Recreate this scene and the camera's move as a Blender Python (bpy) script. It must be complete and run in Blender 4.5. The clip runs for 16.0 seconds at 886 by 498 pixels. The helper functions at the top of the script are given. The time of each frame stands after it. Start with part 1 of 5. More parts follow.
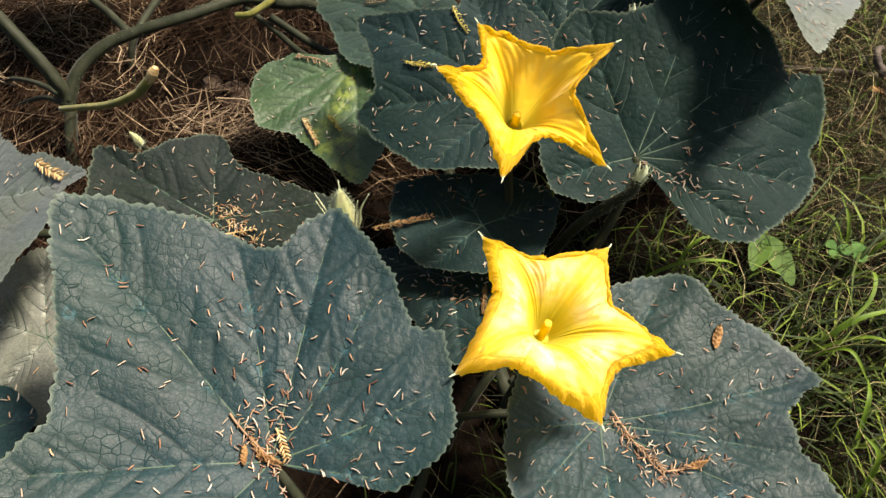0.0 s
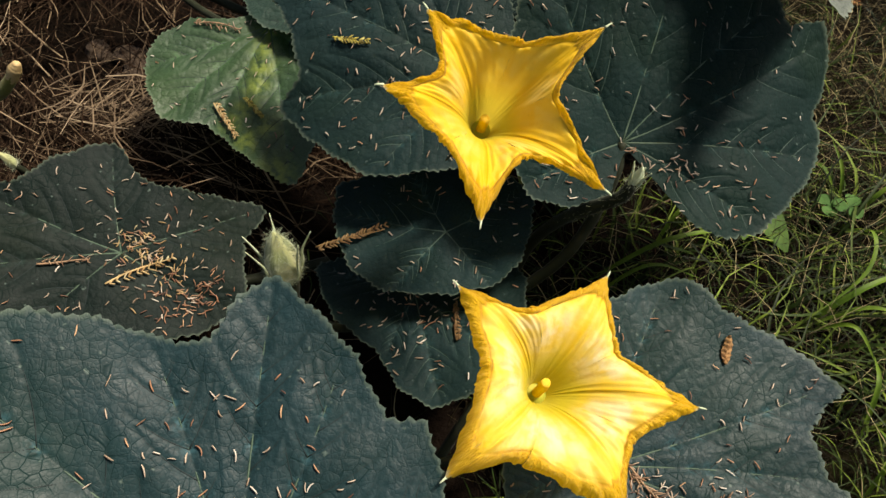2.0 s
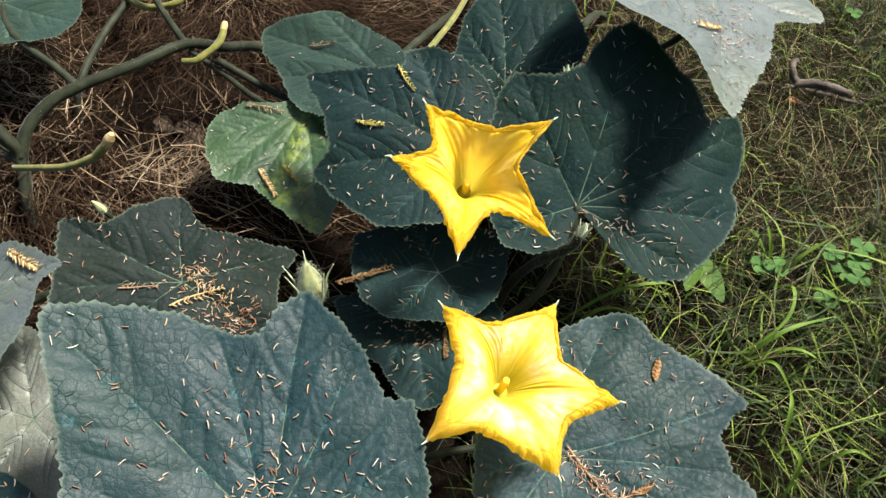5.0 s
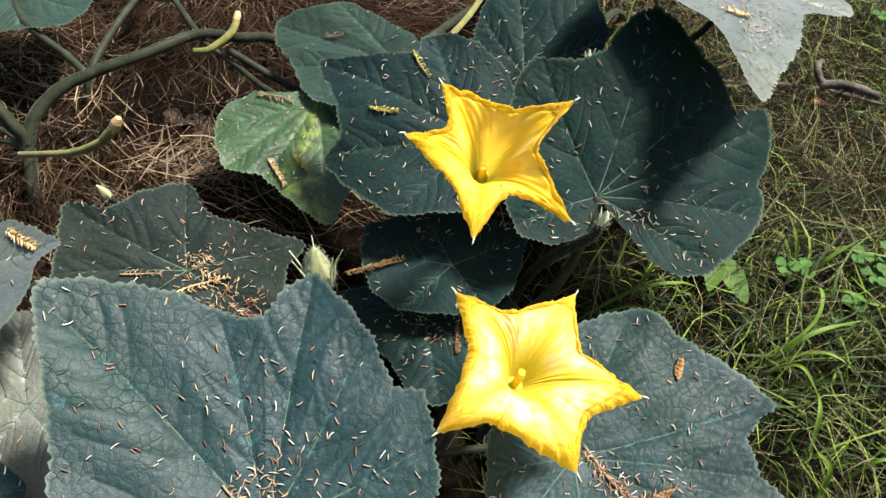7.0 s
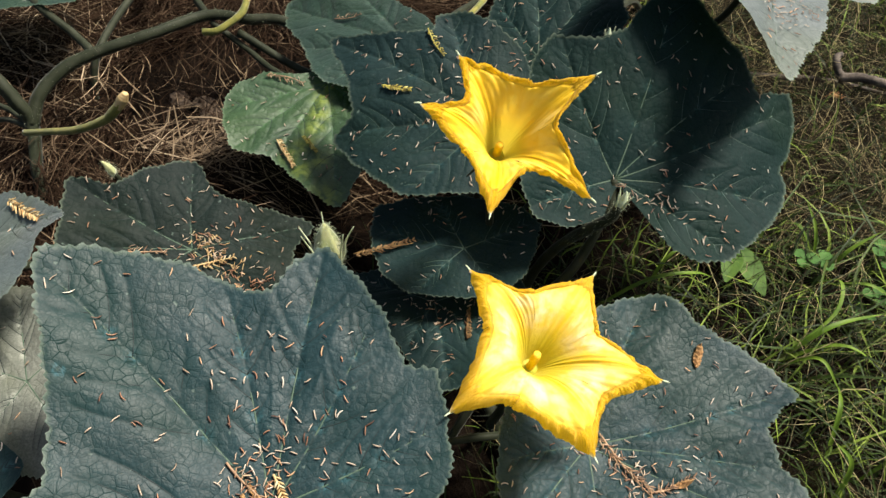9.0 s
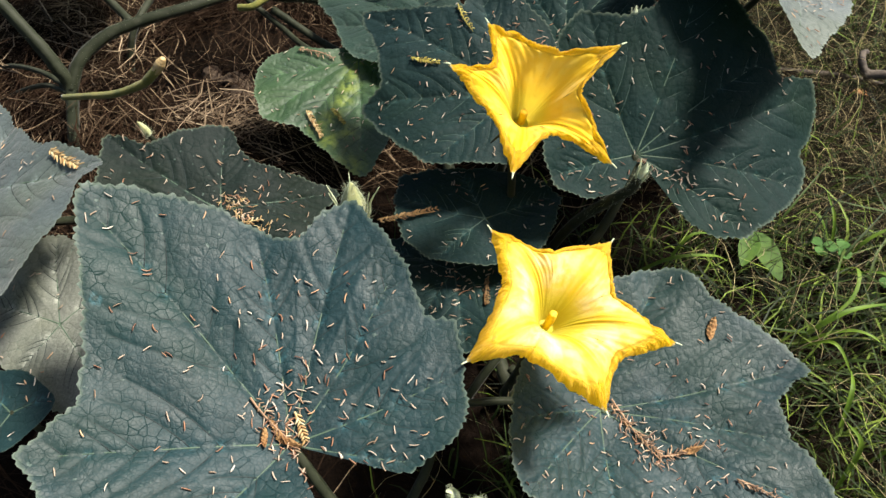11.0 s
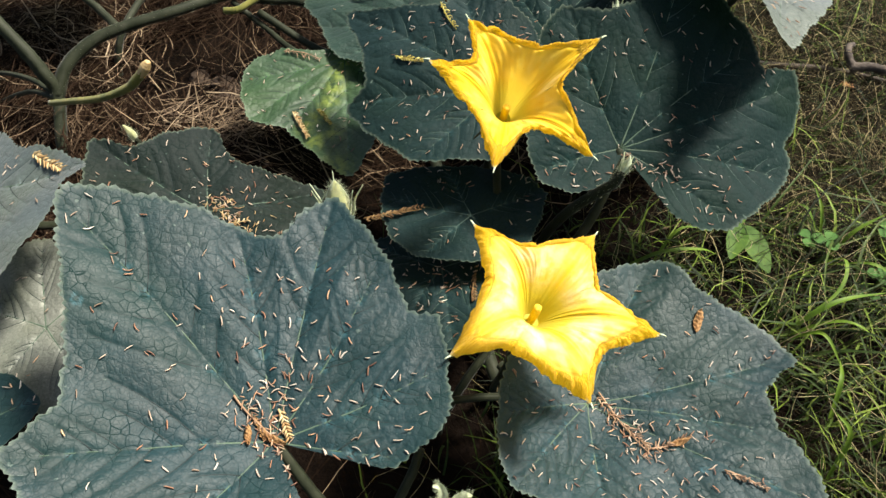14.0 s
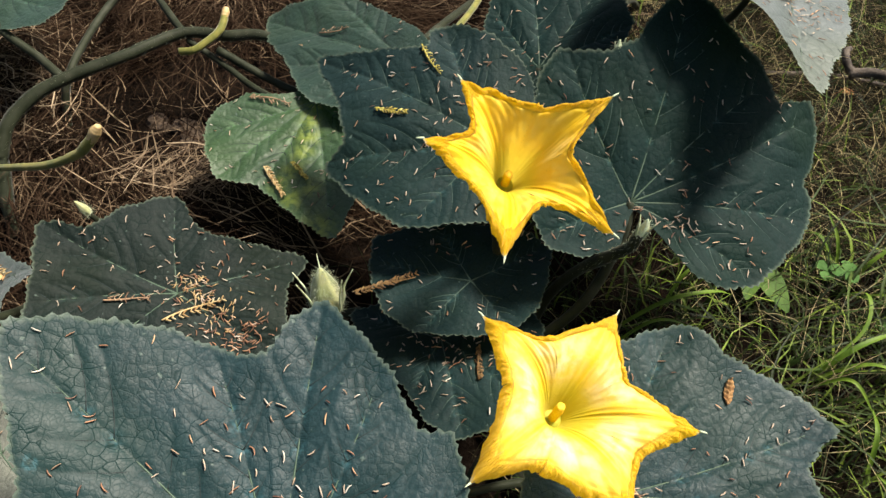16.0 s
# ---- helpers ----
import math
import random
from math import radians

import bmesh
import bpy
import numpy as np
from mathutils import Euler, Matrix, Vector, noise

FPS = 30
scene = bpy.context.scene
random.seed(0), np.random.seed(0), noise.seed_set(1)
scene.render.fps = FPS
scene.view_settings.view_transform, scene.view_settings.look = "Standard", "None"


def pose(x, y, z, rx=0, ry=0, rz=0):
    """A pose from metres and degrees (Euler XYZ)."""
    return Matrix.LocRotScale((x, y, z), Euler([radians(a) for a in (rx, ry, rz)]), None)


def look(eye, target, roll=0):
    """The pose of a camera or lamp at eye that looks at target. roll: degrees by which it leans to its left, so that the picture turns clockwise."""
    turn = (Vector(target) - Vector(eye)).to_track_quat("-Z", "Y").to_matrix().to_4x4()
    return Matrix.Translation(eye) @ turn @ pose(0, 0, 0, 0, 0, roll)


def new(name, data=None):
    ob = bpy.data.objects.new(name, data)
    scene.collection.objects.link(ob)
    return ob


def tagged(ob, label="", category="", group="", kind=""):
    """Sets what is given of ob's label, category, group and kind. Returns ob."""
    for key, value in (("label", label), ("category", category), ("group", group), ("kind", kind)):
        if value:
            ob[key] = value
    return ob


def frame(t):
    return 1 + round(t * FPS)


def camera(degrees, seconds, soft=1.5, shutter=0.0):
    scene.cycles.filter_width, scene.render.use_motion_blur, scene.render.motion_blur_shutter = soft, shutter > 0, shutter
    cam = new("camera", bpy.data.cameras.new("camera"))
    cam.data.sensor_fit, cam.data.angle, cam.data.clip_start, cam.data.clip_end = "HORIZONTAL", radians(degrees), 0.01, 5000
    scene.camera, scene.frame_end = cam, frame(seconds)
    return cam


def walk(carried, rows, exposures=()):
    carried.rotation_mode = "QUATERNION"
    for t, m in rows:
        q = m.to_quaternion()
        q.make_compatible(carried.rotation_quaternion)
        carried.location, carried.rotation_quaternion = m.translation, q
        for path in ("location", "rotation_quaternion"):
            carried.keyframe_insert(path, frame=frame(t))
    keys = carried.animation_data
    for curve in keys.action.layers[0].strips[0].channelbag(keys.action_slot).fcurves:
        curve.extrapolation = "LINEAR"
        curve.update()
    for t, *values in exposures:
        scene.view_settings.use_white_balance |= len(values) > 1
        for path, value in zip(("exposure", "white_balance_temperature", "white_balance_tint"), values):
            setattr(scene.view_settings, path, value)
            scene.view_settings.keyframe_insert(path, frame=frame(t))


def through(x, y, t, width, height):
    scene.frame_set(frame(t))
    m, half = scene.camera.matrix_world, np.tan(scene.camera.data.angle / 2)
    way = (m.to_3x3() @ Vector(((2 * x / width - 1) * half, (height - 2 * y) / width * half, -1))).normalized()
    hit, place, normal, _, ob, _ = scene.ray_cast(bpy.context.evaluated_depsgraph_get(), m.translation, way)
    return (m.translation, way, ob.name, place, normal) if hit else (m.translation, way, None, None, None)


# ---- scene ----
cam = camera(62.9, 16.0)
METRES, EYE, TILT, LEAN, TURN = 0.78, 0.815, -50.2, 1.06, 0.0
ROWS = [
    (0.0, 0.0, 0.0, 0.0, 0.0, 0.0, 0.0),
    (0.5, -0.011, 0.0889, 0.0744, -2.51, -5.08, 2.98),
    (1.0, -0.0097, 0.1522, 0.1208, -5.09, -8.23, 5.36),
    (1.5, -0.0161, 0.1711, 0.1333, -5.45, -9.06, 5.24),
    (2.0, -0.0197, 0.1787, 0.1614, -5.3, -8.89, 4.92),
    (2.5, -0.0161, 0.1453, 0.2002, -6.35, -9.71, 5.12),
    (3.0, -0.014, 0.069, 0.2274, -5.58, -8.63, 5.59),
    (5.5, -0.0119, -0.0834, 0.1282, -3.8, -2.0, 3.17),
    (6.0, -0.0119, -0.0632, 0.1137, -3.63, -1.45, 3.39),
    (6.5, -0.0198, -0.0458, 0.1025, -3.59, -1.22, 2.51),
    (7.0, -0.0161, -0.0334, 0.093, -3.21, -1.48, 2.45),
    (7.5, -0.0149, -0.0127, 0.081, -3.38, -1.28, 2.23),
    (8.0, -0.0201, -0.0066, 0.0674, -2.82, -1.43, 1.88),
    (8.5, -0.0227, -0.0061, 0.0642, -3.08, -1.32, 1.75),
    (9.0, -0.0301, -0.0039, 0.0584, -2.98, -1.1, 1.51),
    (9.5, -0.0401, 0.0012, 0.0403, -2.16, -0.96, 0.8),
    (12.0, -0.0286, -0.0426, -0.0159, -1.52, -0.47, -0.82),
    (12.5, -0.0205, -0.0383, -0.0203, -1.47, -0.46, -0.45),
    (13.0, -0.0183, -0.0355, -0.0165, -1.43, -0.52, -0.15),
    (13.5, -0.0204, -0.0347, -0.0136, -1.46, -0.4, -0.08),
    (14.0, -0.0181, -0.0319, -0.0107, -1.66, -0.28, 0.3),
    (14.5, -0.021, -0.0118, 0.0023, -2.07, -0.67, 1.01),
    (15.0, -0.0235, 0.0177, 0.0385, -3.09, -0.98, 2.09),
    (15.5, -0.0337, 0.0408, 0.0799, -3.66, -0.99, 3.09),
    (16.0, -0.0447, 0.0771, 0.117, -3.86, -1.74, 3.79),
]
walk(cam, [(t, pose(0, 0, EYE, TILT, LEAN, TURN) @ pose(METRES * x, METRES * y, METRES * z, 90 + pitch, roll, yaw)) for t, x, y, z, yaw, pitch, roll in ROWS],
     exposures=[(0.0, 1.41, 7780, 15), (0.5, 1.23, 7580, 13), (1.0, 1.03, 7480, 13), (1.5, 0.76, 7580, 13), (2.5, 0.79, 7580, 12), (3.0, 0.91, 7480, 13), (5.5, 1.63, 6780, 10),
                (7.0, 1.61, 6780, 10), (7.5, 1.31, 6930, 11), (9.0, 1.23, 7080, 11), (9.5, 1.23, 7080, 11), (12.0, 1.47, 6930, 11), (14.0, 1.43, 7030, 11), (15.0, 1.37, 7130, 12), (16.0, 1.31, 7230, 12)])

# ---- world and sun ----
SUN_AZ, SUN_EL = 70.0, 57.0
world = bpy.data.worlds.new("daylight")
scene.world = world
world.use_nodes = True
wt = world.node_tree
sky = wt.nodes.new("ShaderNodeTexSky")
sky.sky_type = "NISHITA"
sky.sun_disc = False
sky.dust_density, sky.ozone_density = 3.0, 0.5
sky.sun_elevation, sky.sun_rotation = radians(SUN_EL), radians(SUN_AZ)
back = wt.nodes["Background"]
wt.links.new(sky.outputs[0], back.inputs["Color"])
back.inputs["Strength"].default_value = 0.06
sun_data = bpy.data.lights.new("sun", "SUN")
sun_data.energy, sun_data.angle, sun_data.color = 4.7, radians(11.0), (1.0, 0.975, 0.925)
sun = new("sun", sun_data)
to_sun = Vector((math.sin(radians(SUN_AZ)) * math.cos(radians(SUN_EL)), math.cos(radians(SUN_AZ)) * math.cos(radians(SUN_EL)), math.sin(radians(SUN_EL))))
sun.matrix_world = look(to_sun * 20, (0, 0, 0))


# ---- node helpers ----
class Graph:
    """A small wrapper round one material's node tree."""

    def __init__(self, name):
        self.mat = bpy.data.materials.new(name)
        self.mat.use_nodes = True
        self.t = self.mat.node_tree
        self.t.nodes.clear()

    def put(self, sock, value):
        if isinstance(value, bpy.types.NodeSocket):
            self.t.links.new(value, sock)
        elif isinstance(value, (tuple, list)) and len(value) == 3 and sock.type == "RGBA":
            sock.default_value = (*value, 1)
        else:
            sock.default_value = value

    def node(self, kind, ins=(), **props):
        n = self.t.nodes.new("ShaderNode" + kind)
        for k, v in props.items():
            setattr(n, k, v)
        for k, v in dict(ins).items():
            self.put(n.inputs[k], v)
        return n

    def attr(self, name, out="Fac"):
        return self.node("Attribute", attribute_name=name).outputs[out]

    def math(self, op, a, b=0.0, clamp=False):
        return self.node("Math", {0: a, 1: b}, operation=op, use_clamp=clamp).outputs[0]

    def noise(self, vec, scale, detail=4.0, rough=0.55, out="Fac"):
        return self.node("TexNoise", {"Vector": vec, "Scale": scale, "Detail": detail, "Roughness": rough}).outputs[out]

    def ramp(self, x, a, b, lo=0.0, hi=1.0):
        return self.node("MapRange", {"Value": x, "From Min": a, "From Max": b, "To Min": lo, "To Max": hi}, interpolation_type="SMOOTHSTEP").outputs[0]

    def mix(self, f, a, b):
        n = self.node("Mix", data_type="RGBA")
        self.put(n.inputs[0], f), self.put(n.inputs[6], a), self.put(n.inputs[7], b)
        return n.outputs[2]

    def bump(self, height, strength, distance):
        return self.node("Bump", {"Height": height, "Strength": strength, "Distance": distance}).outputs[0]

    def finish(self, colour, rough, normal=None, through_colour=None, through=0.0, spec=0.5, sheen=0.0):
        p = self.node("BsdfPrincipled", {"Base Color": colour, "Roughness": rough, "Specular IOR Level": spec, "Sheen Weight": sheen, "Sheen Roughness": 0.4})
        if normal is not None:
            self.put(p.inputs["Normal"], normal)
        last = p.outputs[0]
        if through:
            tr = self.node("BsdfTranslucent", {"Color": through_colour})
            if normal is not None:
                self.put(tr.inputs["Normal"], normal)
            last = self.node("MixShader", {0: through, 1: last, 2: tr.outputs[0]}).outputs[0]
        out = self.node("OutputMaterial")
        self.t.links.new(last, out.inputs["Surface"])
        return self.mat


# ---- materials ----
def leaf_material(name, dark, light, through, gloss=0.38, down=0.05, matt=0.42):
    g = Graph(name)
    co = g.attr("leafco", "Vector")
    warp = g.noise(co, 42.0, 2.0, 0.5, "Color")
    wco = g.node("VectorMath", {0: co, 1: g.node("VectorMath", {0: warp, "Scale": 0.0055}, operation="SCALE").outputs[0]}, operation="ADD").outputs[0]
    cells = g.node("TexVoronoi", {"Vector": wco, "Scale": 104.0, "Randomness": 0.9}, feature="DISTANCE_TO_EDGE").outputs["Distance"]
    fine = g.node("TexVoronoi", {"Vector": wco, "Scale": 270.0, "Randomness": 0.9}, feature="DISTANCE_TO_EDGE").outputs["Distance"]
    faint = g.ramp(g.noise(co, 26.0, 3.0), 0.38, 0.66, 0.16, 1.0)
    net = g.math("MULTIPLY", g.ramp(cells, 0.0, 0.050, 1.0, 0.0), faint)
    net = g.math("MAXIMUM", net, g.math("MULTIPLY", g.ramp(fine, 0.0, 0.10, 1.0, 0.0), 0.22))
    net = g.math("MAXIMUM", net, g.math("MULTIPLY", g.attr("crease"), 0.40))
    vein = g.attr("vein")
    broad = g.ramp(g.noise(co, 16.0, 3.0), 0.35, 0.7)
    grain = g.noise(co, 420.0, 3.0)
    rnd = g.node("ObjectInfo").outputs["Random"]
    col = g.mix(g.math("MULTIPLY", broad, 0.8), dark, light)
    col = g.mix(g.math("MULTIPLY", g.ramp(grain, 0.3, 0.75), 0.35), col, tuple(1.7 * v for v in light))
    col = g.mix(g.ramp(g.noise(co, 6.5, 3.0), 0.42, 0.66, 0.0, 0.6), col, (0.9 * light[0], 0.92 * light[1], 0.60 * light[2]))
    col = g.mix(g.math("MULTIPLY", rnd, 0.25), col, tuple(0.6 * v for v in dark))
    col = g.mix(g.math("MULTIPLY", net, 0.50), col, (0.0026, 0.0090, 0.0088))
    col = g.mix(g.math("MULTIPLY", vein, 0.12), col, (2.2 * light[1], 2.6 * light[1], 2.0 * light[1]))
    blot = g.math("MULTIPLY", g.attr("pale"), g.ramp(g.noise(co, 210.0, 3.0), 0.38, 0.62), True)
    col = g.mix(g.math("MULTIPLY", blot, 0.40), col, tuple(4.0 * v for v in light))
    col = g.mix(g.math("MULTIPLY", g.attr("margin"), 0.22), col, (0.26, 0.33, 0.23))
    sick = g.math("MULTIPLY", g.attr("sick"), g.ramp(g.noise(co, 90.0, 4.0), 0.3, 0.6), True)
    col = g.mix(g.math("MULTIPLY", sick, 0.70), col, (0.18, 0.23, 0.034))
    spot = g.math("MULTIPLY", g.ramp(g.noise(co, 130.0, 2.0), 0.68, 0.74), 0.55)
    col = g.mix(spot, col, (0.09, 0.13, 0.11))
    height = g.math("ADD", g.math("MULTIPLY", g.ramp(cells, 0.0, 0.40), 0.70), g.math("MULTIPLY", g.ramp(fine, 0.0, 0.30), 0.16))
    height = g.math("ADD", height, g.math("MULTIPLY", grain, 0.14))
    height = g.math("SUBTRACT", height, g.math("ADD", g.math("MULTIPLY", vein, 0.8), g.math("MULTIPLY", net, 0.55)))
    rough = g.math("ADD", matt, g.math("MULTIPLY", g.noise(co, 45.0, 3.0), 0.26))
    return g.finish(col, rough, g.bump(height, 0.42, 0.0010), through, 0.12, g.math("MULTIPLY", g.math("SUBTRACT", 1.0, g.math("MULTIPLY", net, 0.85)), gloss), down)


def stem_material(name, a, b, patch, sheen=0.5):
    g = Graph(name)
    co = g.node("TexCoord").outputs["Object"]
    streak = g.node("Mapping", {"Vector": co, "Scale": (1.0, 1.0, 0.35)}).outputs[0]
    f = g.ramp(g.noise(streak, 60.0, 4.0), 0.3, 0.7)
    col = g.mix(f, a, b)
    col = g.mix(g.math("MULTIPLY", g.ramp(g.noise(co, 25.0, 2.0), 0.55, 0.7), 0.6), col, patch)
    return g.finish(col, 0.6, g.bump(g.noise(co, 900.0, 3.0), 0.5, 0.0006), None, 0.0, 0.12, sheen)


def petal_material(name, base, light, cream):
    g = Graph(name)
    co = g.attr("flowco", "Vector")
    s = g.attr("reach")
    rib = g.attr("rib")
    f = g.ramp(g.noise(co, 38.0, 4.0), 0.35, 0.7)
    col = g.mix(f, base, light)
    col = g.mix(g.math("MULTIPLY", g.attr("web"), g.ramp(g.noise(co, 70.0, 4.0), 0.35, 0.62, 0.30, 1.0)), col, cream)
    col = g.mix(g.math("MULTIPLY", rib, 0.60), col, (0.92, 0.54, 0.006))
    col = g.mix(g.math("MULTIPLY", rib, g.ramp(s, 0.60, 0.22, 0.0, 0.35)), col, (0.70, 0.56, 0.012))
    col = g.mix(g.ramp(s, 0.42, 0.18, 0.0, 0.80), col, (0.64, 0.57, 0.03))
    speck = g.math("MULTIPLY", g.ramp(g.noise(co, 170.0, 2.0), 0.74, 0.78), 0.5)
    col = g.mix(speck, col, (0.45, 0.2, 0.01))
    fibre = g.noise(g.node("CombineXYZ", {0: g.math("MULTIPLY", g.attr("across"), 5.0), 1: g.math("MULTIPLY", s, 1.6)}).outputs[0], 1.0, 3.0, 0.5)
    col = g.mix(g.math("MULTIPLY", g.ramp(s, 0.20, 0.45), g.ramp(fibre, 0.45, 0.72, 0.0, 0.42)), col, (0.92, 0.52, 0.005))
    lane = g.node("CombineXYZ", {0: g.math("MULTIPLY", g.attr("along"), 760.0), 1: g.math("MULTIPLY", s, 26.0)}).outputs[0]
    wrinkle = g.noise(lane, 1.0, 3.0, 0.6)
    brim = g.ramp(s, 0.815, 0.855)
    col = g.mix(g.math("MULTIPLY", brim, 0.60), col, (0.92, 0.53, 0.015))
    col = g.mix(g.math("MULTIPLY", brim, g.ramp(wrinkle, 0.42, 0.62, 0.0, 0.50)), col, (0.84, 0.40, 0.005))
    seam = g.math("MULTIPLY", g.ramp(s, 0.800, 0.820), g.ramp(s, 0.845, 0.825))
    col = g.mix(g.math("MULTIPLY", g.math("MULTIPLY", seam, g.ramp(g.noise(co, 30.0, 2.0), 0.36, 0.52)), 0.8), col, (0.50, 0.22, 0.006))
    col = g.mix(g.ramp(s, 0.975, 0.998), col, (0.84, 0.74, 0.45))
    crumple = g.noise(co, 120.0, 4.0, 0.6)
    h = g.math("ADD", g.math("ADD", g.math("MULTIPLY", rib, 0.18), g.math("MULTIPLY", g.math("MULTIPLY", fibre, s), 0.5)), g.math("MULTIPLY", crumple, 0.7))
    h = g.math("ADD", h, g.math("MULTIPLY", wrinkle, g.math("ADD", g.math("MULTIPLY", brim, 4.2), 0.10)))
    return g.finish(col, 0.55, g.bump(h, 0.8, 0.0016), (1.0, 0.76, 0.08), 0.48, 0.3, 0.1)


def strand_material(name, a, b, c, rough=0.7, through=0.0, spec=0.3, damp=0.0):
    g = Graph(name)
    co = g.node("TexCoord").outputs["Object"]
    rnd = g.node("NewGeometry").outputs["Random Per Island"]
    col = g.mix(g.ramp(rnd, 0.0, 0.6), a, b)
    col = g.mix(g.ramp(rnd, 0.66, 1.0), col, c)
    col = g.mix(g.math("MULTIPLY", g.ramp(g.noise(co, 90.0, 3.0), 0.45, 0.7), 0.45), col, tuple(0.45 * v for v in a))
    if damp:
        col = g.mix(g.math("MULTIPLY", g.ramp(g.noise(co, 5.0, 3.0), 0.42, 0.62), damp), col, b)
    return g.finish(col, rough, None, tuple(1.3 * v for v in b), through, spec)


def plain_material(name, a, b, scale, rough=0.7, bumpy=0.4, through=0.0):
    g = Graph(name)
    co = g.node("TexCoord").outputs["Object"]
    f = g.ramp(g.noise(co, scale, 5.0), 0.3, 0.7)
    col = g.mix(f, a, b)
    col = g.mix(g.math("MULTIPLY", g.ramp(g.noise(co, scale * 6, 3.0), 0.5, 0.7), 0.4), col, tuple(0.5 * v for v in a))
    return g.finish(col, rough, g.bump(g.noise(co, scale * 4, 5.0), bumpy, 0.002), tuple(b), through, 0.3)


def ground_material():
    g = Graph("soil_and_thatch")
    co = g.node("TexCoord").outputs["Object"]
    f = g.ramp(g.noise(co, 9.0, 6.0), 0.3, 0.7)
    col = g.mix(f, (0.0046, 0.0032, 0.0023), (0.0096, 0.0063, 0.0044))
    chaff = g.node("Mapping", {"Vector": co, "Scale": (1.0, 0.3, 1.0), "Rotation": (0, 0, 0.6)}).outputs[0]
    col = g.mix(g.math("MULTIPLY", g.ramp(g.noise(chaff, 160.0, 4.0, 0.7), 0.55, 0.72), 0.25), col, (0.028, 0.017, 0.011))
    sep = g.node("SeparateXYZ", {0: co})
    away = g.math("POWER", g.math("ADD", g.math("POWER", g.math("ADD", sep.outputs[0], 0.3), 2.0), g.math("POWER", g.math("SUBTRACT", sep.outputs[1], 0.95), 2.0)), 0.5)
    ragged = g.math("ADD", away, g.math("MULTIPLY", g.noise(co, 2.5, 4.0), 1.2))
    lawn = g.mix(g.ramp(g.noise(co, 2.2, 8.0, 0.7), 0.3, 0.7), (0.028, 0.046, 0.010), (0.053, 0.062, 0.020))
    lawn = g.mix(g.math("MULTIPLY", g.ramp(g.noise(co, 60.0, 4.0, 0.7), 0.45, 0.7), 0.7), lawn, (0.11, 0.125, 0.037))
    col = g.mix(g.ramp(ragged, 1.5, 2.3), col, lawn)
    return g.finish(col, 0.95, g.bump(g.noise(co, 70.0, 6.0, 0.7), 0.9, 0.02), None, 0.0, 0.03)


M_LEAF = leaf_material("squash_leaf_green", (0.00458, 0.0183, 0.0205), (0.0101, 0.0321, 0.0381), (0.0207, 0.109, 0.0295), 0.26, 0.02)
M_LEAF_PALE = leaf_material("squash_leaf_fresh", (0.00653, 0.0206, 0.0145), (0.0126, 0.0352, 0.0231), (0.0459, 0.145, 0.0239), 0.48)
# Yellowing leaf; missing sunlight under top_mid is also lightened into its colour.
M_LEAF_YELLOW_LIT = leaf_material("squash_leaf_yellow_green_lit", (0.0156, 0.039, 0.0172), (0.0281, 0.064, 0.025), (0.0858, 0.203, 0.0312), 0.40)
# Darker copy of the leaf green: shade on the middle leaves put into colour.
M_LEAF_SHADED_MIDDLE = leaf_material("squash_leaf_shaded_middle", (0.00348, 0.0121, 0.0124), (0.00762, 0.0211, 0.0217), (0.00828, 0.0414, 0.00994), 0.13, 0.01, 0.55)
# Same leaf again, its base colour lowered to hold the right-hand leaves' shadow.
M_LEAF_SHADED_RIGHT = leaf_material("squash_leaf_shaded_right", (0.00314, 0.0116, 0.0108), (0.00684, 0.0201, 0.0188), (0.0103, 0.0479, 0.0116), 0.10, 0.0, 0.55)
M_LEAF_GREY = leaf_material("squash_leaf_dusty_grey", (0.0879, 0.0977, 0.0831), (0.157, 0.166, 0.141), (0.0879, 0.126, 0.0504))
M_GROOVE = plain_material("side_vein_dark", (0.0027, 0.00855, 0.00855), (0.0054, 0.0149, 0.0144), 60.0, 0.7, 0.2)
# A duller, greyer leaf, with shade over mid_left darkened into its colour.
M_LEAF_DULL_SHADED = leaf_material("squash_leaf_dull_shaded", (0.00353, 0.008, 0.00701), (0.00723, 0.0135, 0.0116), (0.0103, 0.0363, 0.0103), 0.13, 0.01, 0.52)
# Silver sheen of reflected sky and sun, painted as a pale base colour.
M_LEAF_SHEEN = leaf_material("squash_leaf_painted_sheen", (0.0398, 0.0565, 0.057), (0.0698, 0.0896, 0.0904), (0.0331, 0.0793, 0.0331), 0.6, 0.15)
M_VEIN = plain_material("vein_pale_green", (0.0332, 0.0664, 0.0422), (0.0604, 0.0972, 0.0634), 60.0, 0.6, 0.2)
M_VEIN_DARK = plain_material("vein_dull_green", (0.0165, 0.04, 0.0305), (0.0329, 0.0636, 0.047), 60.0, 0.65, 0.2)
M_STEM = stem_material("stem_hairy_green", (0.0122, 0.0156, 0.00816), (0.0217, 0.0258, 0.015), (0.0339, 0.0366, 0.0244), 0.04)
M_STALK_Y = stem_material("stalk_yellow_green", (0.0946, 0.105, 0.0267), (0.178, 0.165, 0.0422), (0.0946, 0.12, 0.0389), 0.15)
M_PETAL = petal_material("petal_golden", (0.938, 0.539, 0.0096), (0.959, 0.617, 0.036), (0.979, 0.725, 0.192))
M_PETAL_PALE = petal_material("petal_bright_yellow", (0.94, 0.64, 0.030), (0.95, 0.72, 0.110), (0.97, 0.89, 0.58))
M_THROAT = plain_material("throat_olive_yellow", (0.44, 0.44, 0.05), (0.60, 0.56, 0.10), 120.0, 0.7, 0.3, 0.35)
